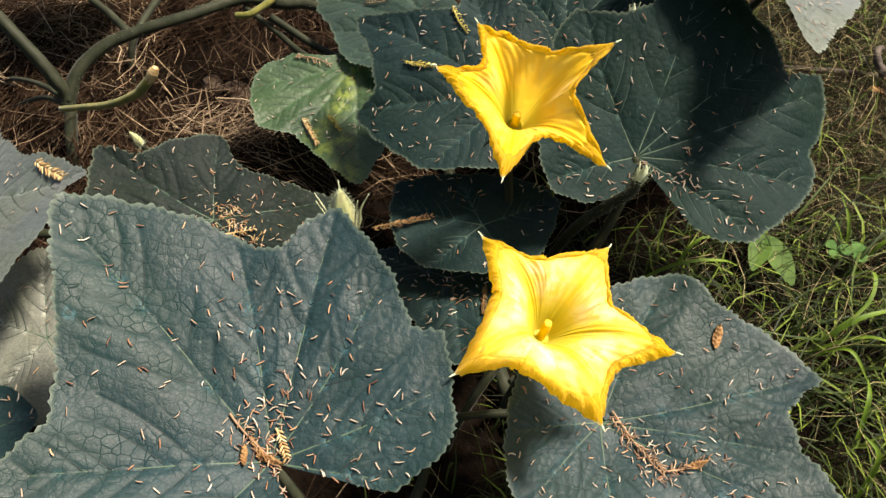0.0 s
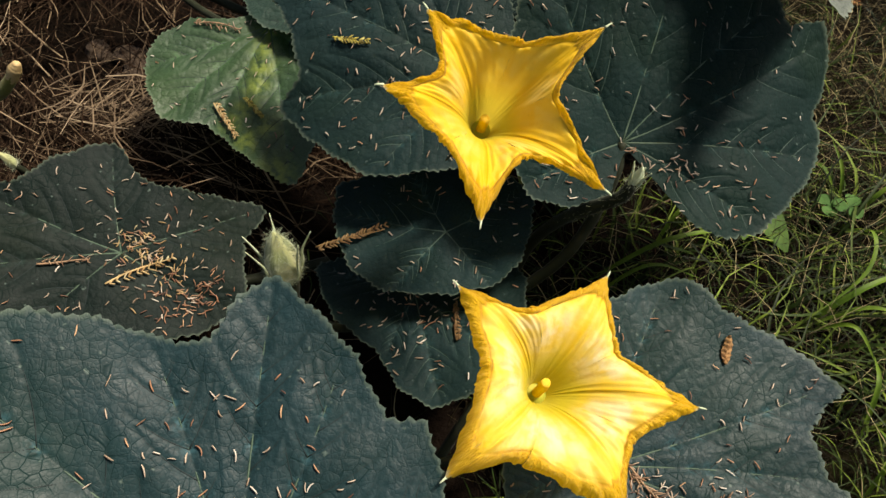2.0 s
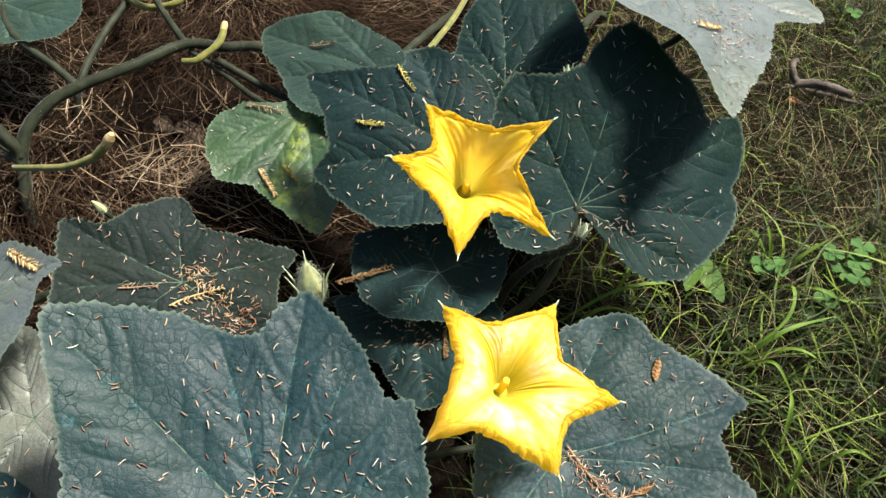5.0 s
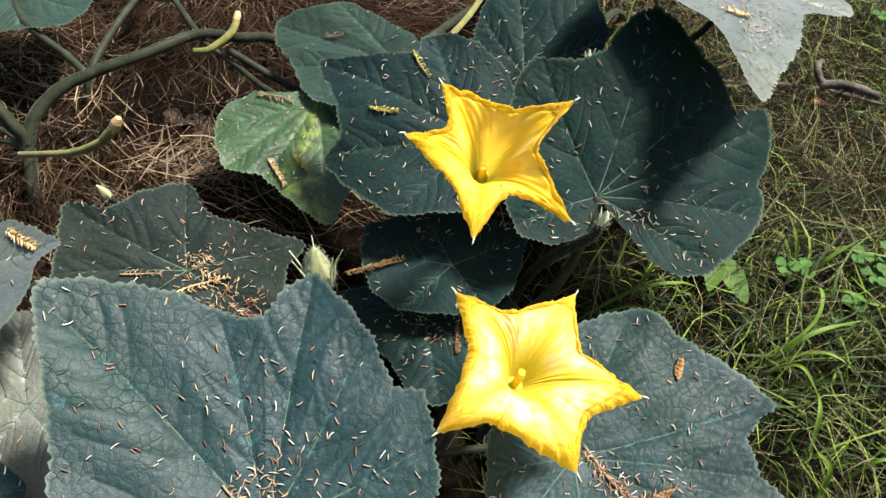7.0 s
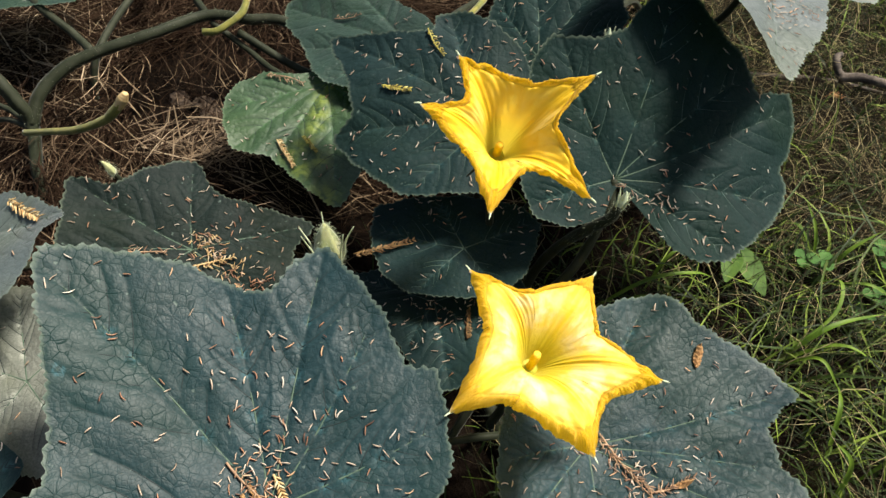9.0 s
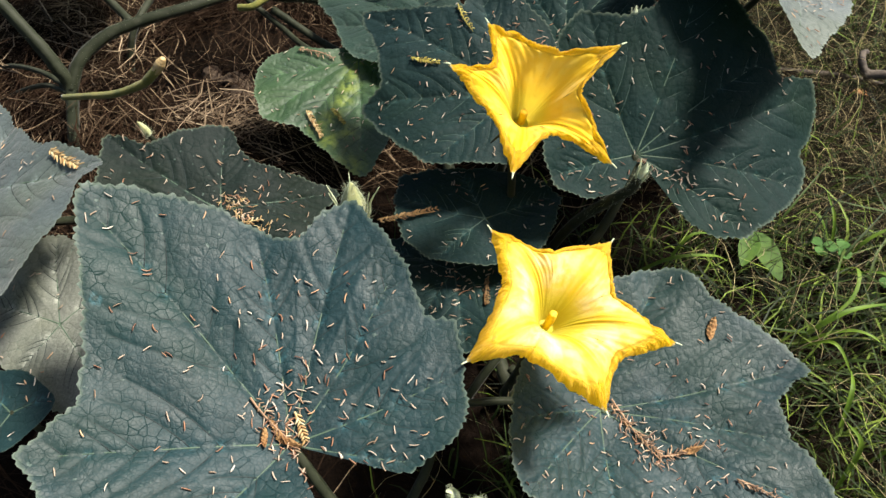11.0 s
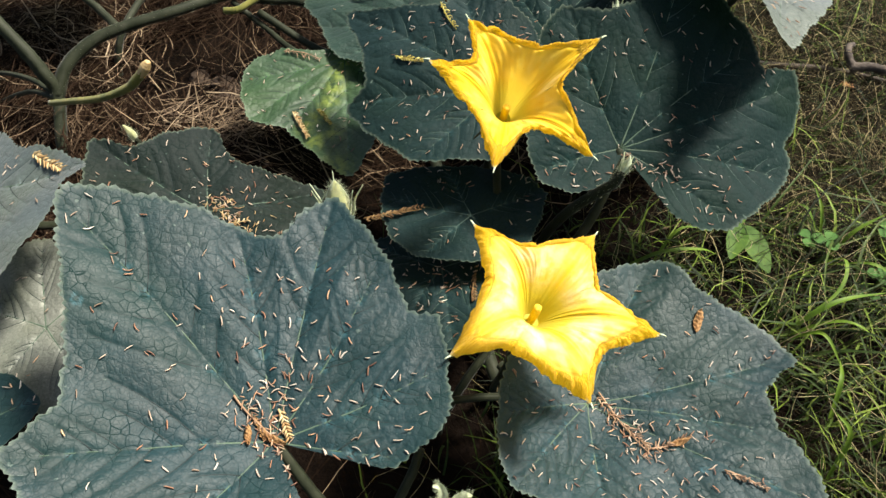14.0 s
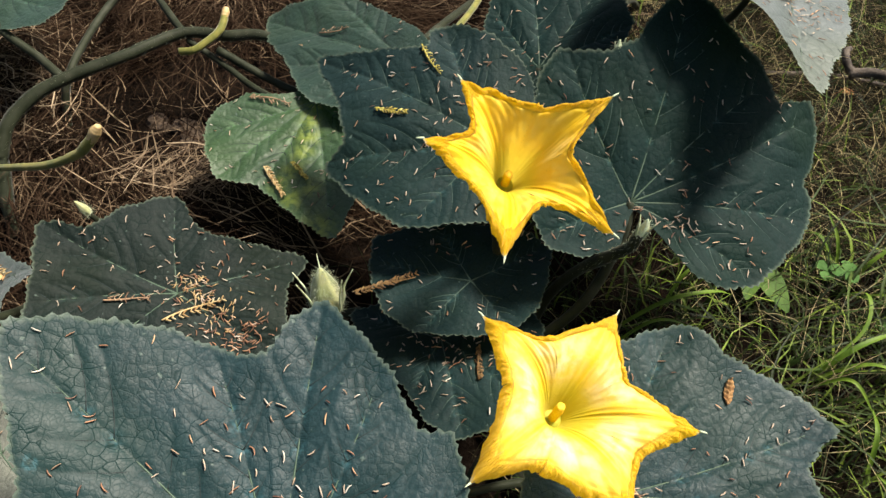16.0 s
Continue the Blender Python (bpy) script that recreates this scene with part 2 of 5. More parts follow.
M_STAMEN = plain_material("stamen_orange_yellow", (0.8, 0.483, 0.024), (0.86, 0.598, 0.08), 300.0, 0.8, 0.8)
M_BUD = stem_material("bud_pale_green", (0.207, 0.255, 0.108), (0.339, 0.347, 0.174), (0.423, 0.42, 0.281), 0.8)
M_SEPAL = plain_material("sepal_downy_green", (0.286, 0.344, 0.186), (0.516, 0.559, 0.388), 150.0, 0.9, 0.6)
M_WHITE = plain_material("downy_white", (0.378, 0.456, 0.295), (0.521, 0.585, 0.404), 200.0, 0.9, 0.5)
M_SHOOT = plain_material("shoot_downy_pale_green", (0.26, 0.33, 0.14), (0.56, 0.60, 0.44), 110.0, 0.85, 0.5, 0.2)
M_HAIR = plain_material("plant_hair", (0.172, 0.206, 0.129), (0.31, 0.344, 0.241), 200.0, 0.9, 0.3)
M_NEEDLE = strand_material("fallen_needle_tan", (0.245, 0.172, 0.114), (0.449, 0.359, 0.27), (0.637, 0.58, 0.49), 0.5)
M_NEEDLE_DARK = strand_material("fallen_needle_russet", (0.0914, 0.0444, 0.0287), (0.3, 0.15, 0.0809), (0.626, 0.392, 0.222), 0.5)
M_TWIG_GOLD = strand_material("twig_needles_gold", (0.274, 0.161, 0.0613), (0.435, 0.314, 0.149), (0.477, 0.427, 0.262), 0.55)
M_TWIG_RUST = strand_material("twig_needles_rust", (0.12, 0.066, 0.038), (0.25, 0.155, 0.090), (0.42, 0.30, 0.19), 0.6)
M_TWIG_AMBER = strand_material("twig_needles_amber", (0.0795, 0.0398, 0.012), (0.144, 0.084, 0.03), (0.184, 0.12, 0.052), 0.6)
M_TWIG_YELLOW = strand_material("twig_needles_yellow", (0.162, 0.121, 0.0203), (0.324, 0.274, 0.0506), (0.466, 0.415, 0.132), 0.55)
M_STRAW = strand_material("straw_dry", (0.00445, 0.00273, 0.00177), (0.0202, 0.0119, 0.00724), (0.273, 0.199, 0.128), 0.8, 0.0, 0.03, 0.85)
M_STRAW_PALE = strand_material("straw_bleached", (0.046, 0.0307, 0.0185), (0.153, 0.111, 0.0691), (0.353, 0.275, 0.184), 0.7, 0.0, 0.15)
M_DRYGRASS = strand_material("grass_dry", (0.00484, 0.00364, 0.00178), (0.0334, 0.026, 0.0117), (0.484, 0.399, 0.212), 0.75, 0.1, 0.12)
M_GRASS = strand_material("grass_green", (0.0033, 0.0086, 0.000791), (0.0238, 0.0475, 0.00582), (0.182, 0.257, 0.0387), 0.55, 0.25, 0.18)
M_BLADE = plain_material("grass_blade_bright", (0.0657, 0.136, 0.0096), (0.122, 0.201, 0.0175), 40.0, 0.6, 0.2, 0.35)
M_CLOVER = plain_material("clover_green", (0.0279, 0.0955, 0.012), (0.0519, 0.134, 0.0219), 60.0, 0.75, 0.2, 0.3)
M_WEED = plain_material("weed_leaf_green", (0.0328, 0.0918, 0.00408), (0.0621, 0.133, 0.00703), 50.0, 0.65, 0.3, 0.35)
M_STICK = plain_material("stick_grey_bark", (0.034, 0.027, 0.022), (0.095, 0.078, 0.062), 60.0, 0.9, 0.8)
M_DEAD = plain_material("dead_leaf_brown", (0.319, 0.1305, 0.0435), (0.522, 0.261, 0.1015), 60.0, 0.8, 0.5, 0.15)
M_BARK = plain_material("bark_chip", (0.141, 0.0661, 0.0227), (0.302, 0.179, 0.0752), 90.0, 0.85, 0.7)
M_CLOD = plain_material("soil_clod", (0.0304, 0.0203, 0.0136), (0.0678, 0.0474, 0.0304), 40.0, 0.95, 0.9)
M_GROUND = ground_material()


# ---- mesh helpers ----
def mesh_of(name, verts, faces, material, floats=None, vectors=None, smooth=True):
    """A mesh from numpy vertices and quads, with point attributes."""
    verts, faces = np.asarray(verts, dtype=np.float32), np.asarray(faces, dtype=np.int32)
    me = bpy.data.meshes.new(name)
    me.vertices.add(len(verts))
    me.vertices.foreach_set("co", verts.ravel())
    me.loops.add(faces.size)
    me.loops.foreach_set("vertex_index", faces.ravel())
    me.polygons.add(len(faces))
    me.polygons.foreach_set("loop_start", np.arange(0, faces.size, faces.shape[1], dtype=np.int32))
    me.update(calc_edges=True)
    me.validate()
    me.polygons.foreach_set("use_smooth", np.full(len(me.polygons), smooth))
    for k, v in (floats or {}).items():
        me.attributes.new(k, "FLOAT", "POINT").data.foreach_set("value", np.asarray(v, dtype=np.float32))
    for k, v in (vectors or {}).items():
        me.attributes.new(k, "FLOAT_VECTOR", "POINT").data.foreach_set("vector", np.asarray(v, dtype=np.float32).ravel())
    me.materials.append(material)
    return me


def child(name, me, parent, label=""):
    """One mesh object under a thing or a part."""
    ob = new(name, me)
    ob.parent = parent
    return tagged(ob, label)


def smooth_line(points, n):
    """n points along a Catmull-Rom curve through the given points."""
    p = np.array(points, dtype=float)
    p = np.vstack([2 * p[0] - p[1], p, 2 * p[-1] - p[-2]])
    u = np.linspace(0, len(p) - 3 - 1e-9, n)
    i = u.astype(int)
    f = (u - i)[:, None]
    a, b, c, d = p[i], p[i + 1], p[i + 2], p[i + 3]
    return 0.5 * (2 * b + (c - a) * f + (2 * a - 5 * b + 4 * c - d) * f * f + (3 * b - a - 3 * c + d) * f ** 3)


def tube_arrays(points, radii, sides=10, rough=0.0, ribs=0, seed=0):
    p = np.asarray(points, dtype=float)
    n = len(p)
    r = np.interp(np.linspace(0, 1, n), np.linspace(0, 1, len(radii)), radii)
    tan = np.gradient(p, axis=0)
    tan /= np.linalg.norm(tan, axis=1)[:, None] + 1e-12
    ref = np.array([0.31, 0.17, 0.93]) if abs(tan[:, 2]).mean() < 0.8 else np.array([0.95, 0.2, 0.1])
    a = np.cross(tan, ref)
    a /= np.linalg.norm(a, axis=1)[:, None]
    b = np.cross(tan, a)
    ang = np.linspace(0, 2 * np.pi, sides, endpoint=False)
    rng = np.random.default_rng(seed)
    rr = r[:, None] * (1 + rough * (rng.random((n, sides)) - 0.5) + (0.10 * np.cos(ribs * ang)[None] if ribs else 0))
    v = p[:, None] + rr[..., None] * (np.cos(ang)[None, :, None] * a[:, None] + np.sin(ang)[None, :, None] * b[:, None])
    v = v.reshape(-1, 3)
    i, j = np.meshgrid(np.arange(n - 1), np.arange(sides), indexing="ij")
    k = (j + 1) % sides
    f = np.stack([i * sides + j, i * sides + k, (i + 1) * sides + k, (i + 1) * sides + j], -1).reshape(-1, 4)
    # close both ends with a small cap
    v = np.vstack([v, p[0] - tan[0] * r[0] * 0.3, p[-1] + tan[-1] * r[-1] * 0.3])
    s, e, top = len(v) - 2, len(v) - 1, (n - 1) * sides
    jj = np.arange(0, sides, 2)
    caps = [np.stack([np.full(len(jj), s), (jj + 2) % sides, (jj + 1) % sides, jj], -1), np.stack([np.full(len(jj), e), top + jj, top + (jj + 1) % sides, top + (jj + 2) % sides], -1)]
    return v, np.vstack([f, *caps])


def tube(name, points, radii, material, parent, label="", sides=10, n=None, rough=0.12, ribs=0, seed=0):
    line = smooth_line(points, n or 8 * len(points))
    v, f = tube_arrays(line, radii, sides, rough, ribs, seed)
    return child(name, mesh_of(name, v, f, material), parent, label)


def strands(lines, widths, taper, closed=True, flat=0.35):
    """Many thin stalks at once: lines (n, k, 3), widths (n). closed: three-sided stalks; else folded blades."""
    n, k, _ = lines.shape
    tan = np.gradient(lines, axis=1)
    tan /= np.linalg.norm(tan, axis=2, keepdims=True) + 1e-12
    side = np.cross(tan, np.array([0.0, 0.0, 1.0]))
    side /= np.linalg.norm(side, axis=2, keepdims=True) + 1e-9
    up = np.cross(side, tan)
    w = widths[:, None, None] * np.asarray(taper)[None, :, None] * 0.5
    v = np.stack([lines - side * w, lines - up * w * flat * (1 if not closed else -2.0), lines + side * w], 2).reshape(-1, 3)
    base = (np.arange(n) * k * 3)[:, None, None] + (np.arange(k - 1) * 3)[None, :, None]
    pairs = [(0, 1), (1, 2)] + ([(2, 0)] if closed else [])
    f = np.stack([np.stack([base[..., 0] + a, base[..., 0] + b, base[..., 0] + 3 + b, base[..., 0] + 3 + a], -1) for a, b in pairs], 2)
    return v, f.reshape(-1, 4)


def axes(n):
    n = Vector(n).normalized()
    u = (Vector((1, 0, 0)) - n * n.x).normalized()
    return np.array(u), np.array(n.cross(u)), np.array(n)


# ---- ground ----
def ground_z(x, y):
    x, y = np.asarray(x, dtype=float), np.asarray(y, dtype=float)
    near = np.exp(-(x * x + (y - 0.8) ** 2) / 8.0)
    mound = 0.035 * np.exp(-((x + 0.45) ** 2 + (y - 1.0) ** 2) / 0.25)
    return near * (0.010 * np.sin(7.1 * x + 1.3) * np.sin(6.3 * y + 0.4) + 0.006 * np.sin(17 * x - 9 * y) + mound) - 0.012


def build_ground():
    a = np.concatenate([np.linspace(-80, -3, 18)[:-1], np.linspace(-3, 3, 121), np.linspace(3, 80, 18)[1:]])
    x, y = np.meshgrid(a, a + 0.8, indexing="ij")
    v = np.stack([x, y, ground_z(x, y)], -1).reshape(-1, 3)
    m = len(a)
    i, j = np.meshgrid(np.arange(m - 1), np.arange(m - 1), indexing="ij")
    f = np.stack([i * m + j, (i + 1) * m + j, (i + 1) * m + j + 1, i * m + j + 1], -1).reshape(-1, 4)
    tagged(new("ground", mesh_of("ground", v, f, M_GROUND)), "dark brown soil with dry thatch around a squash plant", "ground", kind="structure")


build_ground()


def lying(rng, n, xs, ys, length, lift, curl, k=4, heading=None):
    """Lines of stalks that lie on the ground in a loose mat."""
    x, y = rng.uniform(*xs, n), rng.uniform(*ys, n)
    a = rng.uniform(0, 2 * np.pi, n) if heading is None else 1.3 * np.sin(3.1 * x + 1) + 1.4 * np.cos(2.7 * y + 0.6 * x) + rng.normal(0, 0.55, n) if heading == "swirl" else rng.normal(heading[0], heading[1], n)
    ln = rng.uniform(*length, n)
    bend = rng.normal(0, curl, n)
    s = np.linspace(-0.5, 0.5, k)
    ang = a[:, None] + bend[:, None] * s[None]
    px = x[:, None] + ln[:, None] * s * np.cos(ang)
    py = y[:, None] + ln[:, None] * s * np.sin(ang)
    tilt = rng.normal(0, 0.16, n)[:, None] * ln[:, None] * s
    pz = ground_z(px, py) + np.abs(rng.normal(0, lift, n))[:, None] + np.abs(tilt) + 0.003 + rng.normal(0, 0.0007, (n, k))
    return np.stack([px, py, pz], -1)


def standing(rng, x, y, length, lean, k=5):
    """Lines of blades that rise from the ground and arch over."""
    n = len(x)
    a = rng.uniform(0, 2 * np.pi, n)
    ln = rng.uniform(*length, n)
    arch = rng.uniform(*lean, n)
    s = np.linspace(0, 1, k)[None]
    out = ln[:, None] * (0.18 * s + 0.75 * arch[:, None] * s * s)
    upw = ln[:, None] * (s - 0.55 * arch[:, None] * s * s) * 0.8
    turn = a[:, None] + rng.normal(0, 0.9, n)[:, None] * s
    px, py = x[:, None] + out * np.cos(turn), y[:, None] + out * np.sin(turn)
    return np.stack([px, py, np.maximum(ground_z(x, y)[:, None] + upw, ground_z(px, py) + 0.002)], -1)


def greenness(x, y):
    """How far the lawn has taken over from the straw."""
    edge = 0.30 + 0.05 * np.sin(5 * y) - 0.10 * np.clip(0.9 - y, 0, 1)
    return np.clip((x - edge) / 0.22, 0, 1)


def build_cover():
    rng = np.random.default_rng(11)
    lines = np.concatenate([
        lying(rng, 15000, (-2.2, 1.4), (-0.3, 2.9), (0.04, 0.17), 0.020, 0.35),
        lying(rng, 5500, (-1.6, -0.05), (0.55, 2.1), (0.06, 0.22), 0.020, 0.5, heading=(2.3, 0.5)),
        lying(rng, 19000, (-1.15, 0.40), (0.65, 1.75), (0.04, 0.16), 0.022, 0.5, heading="swirl"),
        lying(rng, 5200, (0.2, 1.6), (0.0, 2.1), (0.03, 0.12), 0.014, 0.9),
    ])
    # the mat thins out to a ragged edge
    inner = np.arange(len(lines))
    inner = (inner >= 20500) & (inner < 39500)
    gap = np.minimum(np.minimum(lines[:, 1, 0] + 1.15, 0.40 - lines[:, 1, 0]), np.minimum(lines[:, 1, 1] - 0.65, 1.75 - lines[:, 1, 1])) / 0.35
    lines = lines[~inner | (rng.random(len(lines)) < gap)]
    mx, my = lines[:, 1, 0], lines[:, 1, 1]
    rim = np.hypot((mx + 0.35) / 1.55, (my - 1.1) / 1.45) + 0.10 * np.sin(5 * np.arctan2(my - 1.1, mx + 0.35) + 1) + rng.normal(0, 0.12, len(lines))
    lines = lines[(rim < 1) & ~((mx > 0.42) & (rng.random(len(lines)) < np.where((my > 0.68) & (mx < 0.9), 0.40, 0.75))) & ~((mx > -0.15) & (my < 0.78) & (rng.random(len(lines)) < 0.85))]
    bare = np.hypot((lines[:, 1, 0] + 0.33) / 0.23, (lines[:, 1, 1] - 1.08) / 0.17) < 1
    lines = lines[~(bare & (rng.random(len(lines)) < 0.74))]
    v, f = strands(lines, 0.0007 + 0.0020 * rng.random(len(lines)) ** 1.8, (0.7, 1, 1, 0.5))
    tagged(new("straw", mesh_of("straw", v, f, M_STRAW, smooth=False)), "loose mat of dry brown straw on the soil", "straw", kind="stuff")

    sheaf = np.random.default_rng(12)
    lines = np.concatenate([lying(sheaf, 130, (-0.43, -0.27), (0.87, 0.95), (0.05, 0.13), 0.030, 0.45, heading=(0.5, 0.6)),
                            lying(sheaf, 260, (-0.95, -0.55), (1.0, 1.35), (0.06, 0.17), 0.030, 0.45, heading=(2.2, 0.6))])
    v, f = strands(lines, sheaf.uniform(0.0010, 0.0024, len(lines)), (0.7, 1, 1, 0.4))
    tagged(new("pale_straw", mesh_of("pale_straw", v, f, M_STRAW_PALE, smooth=False)), "bleached pale straw lying on the darker straw mat", "straw", kind="stuff")

    x = np.concatenate([rng.uniform(-0.3, 2.6, 24000), rng.uniform(0.05, 1.45, 38000)])
    y = np.concatenate([rng.uniform(-0.9, 2.9, 24000), rng.uniform(-0.15, 1.95, 38000)])
    ease = np.clip(np.minimum(np.minimum(2.6 - x, 2.9 - y), y + 0.9) / 0.9, 0, 1)
    ease[24000:] *= np.clip(np.minimum(np.minimum(1.45 - x, 1.95 - y), y + 0.15)[24000:] / 0.35 + rng.normal(0, 0.15, 38000), 0, 1)
    keep = rng.random(62000) < ease * np.maximum(greenness(x, y), 0.16 * (x > -0.15) * (y < 0.8) + 0.45 * (x > 0.12) * (y > 0.42) * (y < 0.68) + 0.55 * (x > -0.1) * (x < 0.35) * (y < 0.45))
    x, y = x[keep], y[keep]
    dry = rng.random(len(x)) < 0.45 + 0.33 * (y > 0.70) * (x < 0.85) * (y < 1.5)
    lines = np.concatenate([standing(rng, x[dry], y[dry], (0.05, 0.15), (0.5, 1.1)), lying(rng, 5500, (0.36, 1.10), (0.64, 1.45), (0.03, 0.12), 0.016, 1.0, 5)])
    v, f = strands(lines, rng.uniform(0.0006, 0.0014, len(lines)), (1, 1, 0.9, 0.6, 0.15))
    tagged(new("dry_grass", mesh_of("dry_grass", v, f, M_DRYGRASS)), "thin curled tan dry grass in the lawn", "grass", kind="stuff")
    lines = standing(rng, x[~dry], y[~dry], (0.04, 0.13), (0.4, 1.0))
    v, f = strands(lines, 0.0012 + 0.0034 * rng.random(len(lines)) ** 2, (1, 1, 0.85, 0.55, 0.1), closed=False)
    tagged(new("green_grass", mesh_of("green_grass", v, f, M_GRASS)), "short green lawn grass beside the plant", "grass", kind="stuff")
    # longer thin blades that arch over the short turf
    x, y = rng.uniform(0.25, 1.6, 950), rng.uniform(-0.1, 1.5, 950)
    keep = rng.random(950) < greenness(x, y) * np.clip(1.55 - y, 0.15, 1) * np.where((y > 0.68) & (x < 0.9), 0.3, 1.0)
    lines = standing(rng, x[keep], y[keep], (0.10, 0.22), (0.75, 1.2), 8)
    v, f = strands(lines, rng.uniform(0.0022, 0.0050, len(lines)), (0.7, 1, 1, 0.95, 0.8, 0.6, 0.35, 0.08), closed=False)
    tagged(new("arching_grass", mesh_of("arching_grass", v, f, M_GRASS)), "long thin green grass blades arching over the lawn", "grass", kind="stuff")
    x, y = rng.normal(0.2, 2.2, 24000), rng.normal(0.8, 2.2, 24000)
    far = (np.hypot((x + 0.2) / 1.5, (y - 0.95) / 1.2) > 1 + rng.normal(0, 0.15, 24000)) & ((x > -0.2) < rng.random(24000) + 0.45) & (x * x + y * y < 40)
    lines = standing(rng, x[far], y[far], (0.05, 0.14), (0.4, 1.0))
    v, f = strands(lines, rng.uniform(0.002, 0.004, len(lines)), (1, 1, 0.85, 0.55, 0.1), closed=False)
    tagged(new("outer_grass", mesh_of("outer_grass", v, f, M_GRASS)), "green grass of the lawn farther out", "grass", kind="stuff")


build_cover()


# ---- squash leaves ----
class Blade:
    """The shape of one squash leaf: a cupped disc with a lobed, toothed rim round the stalk's end."""

    def __init__(self, c, n, cup, rim, veins, seed, wave=0.006, bend=(0, 1.0, 0.0)):
        """bend: a turn in degrees, a reach and how far the blade hangs down there."""
        self.c, self.cup, self.seed, self.wave, self.bend = np.array(c), cup, seed, wave, bend
        self.u, self.v, self.n = axes(n)
        self.rng = np.random.default_rng(seed)
        pts = np.array([(r * math.cos(radians(a)), r * math.sin(radians(a))) for a, r in rim])
        loop = np.vstack([pts, pts[:1]])
        p = np.vstack([pts[-1:], loop, pts[1:2]])
        out = []
        for i in range(len(pts)):
            a, b, c2, d = p[i], p[i + 1], p[i + 2], p[i + 3]
            m = max(3, int(np.linalg.norm(c2 - b) / 0.0021))
            f = np.linspace(0, 1, m, endpoint=False)[:, None]
            t = 0.62
            m0, m1 = t * (c2 - a) * 0.5, t * (d - b) * 0.5
            out.append((2 * f ** 3 - 3 * f * f + 1) * b + (f ** 3 - 2 * f * f + f) * m0 + (3 * f * f - 2 * f ** 3) * c2 + (f ** 3 - f * f) * m1)
        e = np.vstack(out)
        # teeth along the rim
        seg = np.linalg.norm(np.diff(np.vstack([e, e[:1]]), axis=0), axis=1)
        s = np.concatenate([[0], np.cumsum(seg)[:-1]])
        tan = np.roll(e, -1, 0) - np.roll(e, 1, 0)
        tan /= np.linalg.norm(tan, axis=1)[:, None] + 1e-9
        nor = np.stack([tan[:, 1], -tan[:, 0]], -1)
        if (nor * e).sum() < 0:
            nor = -nor
        ph = (s / 0.0082 + 0.8 * np.sin(s * 37 + seed)) % 1.0
        tooth = np.where(ph < 0.6, ph / 0.6, (1 - ph) / 0.4)
        ease = np.clip(np.linalg.norm(e, axis=1) / 0.06 - 0.4, 0, 1)
        self.soft = e
        e = e + nor * ((tooth - 0.4) * 0.0030 + 0.0012 * np.sin(s * 170 + seed) + self.rng.normal(0, 0.0004, len(s)))[:, None] * ease[:, None]
        self.edge = e
        # veins: main ones from the stalk to the lobes, and side veins off them
        self.main, self.side, self.forks = [], [], []
        ways = np.radians([a for a, _ in veins])
        for own, (a, ln) in enumerate(veins):
            bend = self.rng.uniform(-0.10, 0.10)
            k = np.linspace(0, 1, 14)
            ang = radians(a) + bend * (k - 0.6)
            line = np.stack([ln * k * np.cos(ang), ln * k * np.sin(ang)], -1)
            self.main.append(line)
            for q, t in enumerate(np.array([0.30, 0.46, 0.62, 0.76, 0.89])):
                for sgn in (1, -1):
                    t2 = t + 0.04 * sgn * (q % 2)
                    i = min(int(t2 * 13), 12)
                    o = line[i] + (line[i + 1] - line[i]) * (t2 * 13 - i)
                    h = math.atan2(*(line[i + 1] - line[i])[::-1]) + sgn * self.rng.uniform(0.75, 0.95)
                    l2 = ln * (0.52 * (1 - t2) + 0.10) * self.rng.uniform(0.8, 1.05)
                    j = np.linspace(0, 1, 8)
                    hh = h - sgn * 0.22 * j
                    twig = o + np.stack([l2 * j * np.cos(hh), l2 * j * np.sin(hh)], -1)
                    gap = np.abs((np.arctan2(twig[:, 1], twig[:, 0])[:, None] - ways[None] + np.pi) % (2 * np.pi) - np.pi)
                    stay = np.cumprod((gap.argmin(1) == own) & self.inside(twig * 1.05)).sum()
                    if stay < 3:
                        continue
                    self.side.append(twig[:stay])
                    if q in (0, 1, 2, 3):
                        self.forks.append(o)

    def inside(self, q):
        """Which points lie within the rim: an odd count of edges crossed to one side."""
        a, b = self.soft[None], np.roll(self.soft, -1, 0)[None]
        x, y = q[:, None, 0], q[:, None, 1]
        over = (a[..., 1] > y) != (b[..., 1] > y)
        at = a[..., 0] + (y - a[..., 1]) * (b[..., 0] - a[..., 0]) / (b[..., 1] - a[..., 1] + 1e-12)
        return (over & (x < at)).sum(1) % 2 == 1

    def height(self, q):
        q = np.asarray(q, dtype=float)
        r = np.hypot(q[..., 0], q[..., 1])
        th = np.arctan2(q[..., 1], q[..., 0])
        h = self.cup * (np.sqrt(r * r + 0.0009) - 0.03)
        k = self.seed * 1.7
        h = h + self.wave * (r / 0.15) ** 2 * (np.sin(5 * th + k) * 0.6 + 0.4 * np.sin(9 * th + 2 * k))
        h = h + 0.0018 * np.sin(60 * q[..., 0] + k) * np.sin(55 * q[..., 1] - k)
        turn, reach, drop = self.bend
        out = (q[..., 0] * math.cos(radians(turn)) + q[..., 1] * math.sin(radians(turn))) / reach
        return h - drop * np.clip(out, 0, 1.2) ** 2

    def near(self, q, lines):
        """The distance of each point to the nearest of the lines."""
        best = np.full(len(q), 1.0)
        for ln in lines:
            a, d = ln[:-1], np.diff(ln, axis=0)
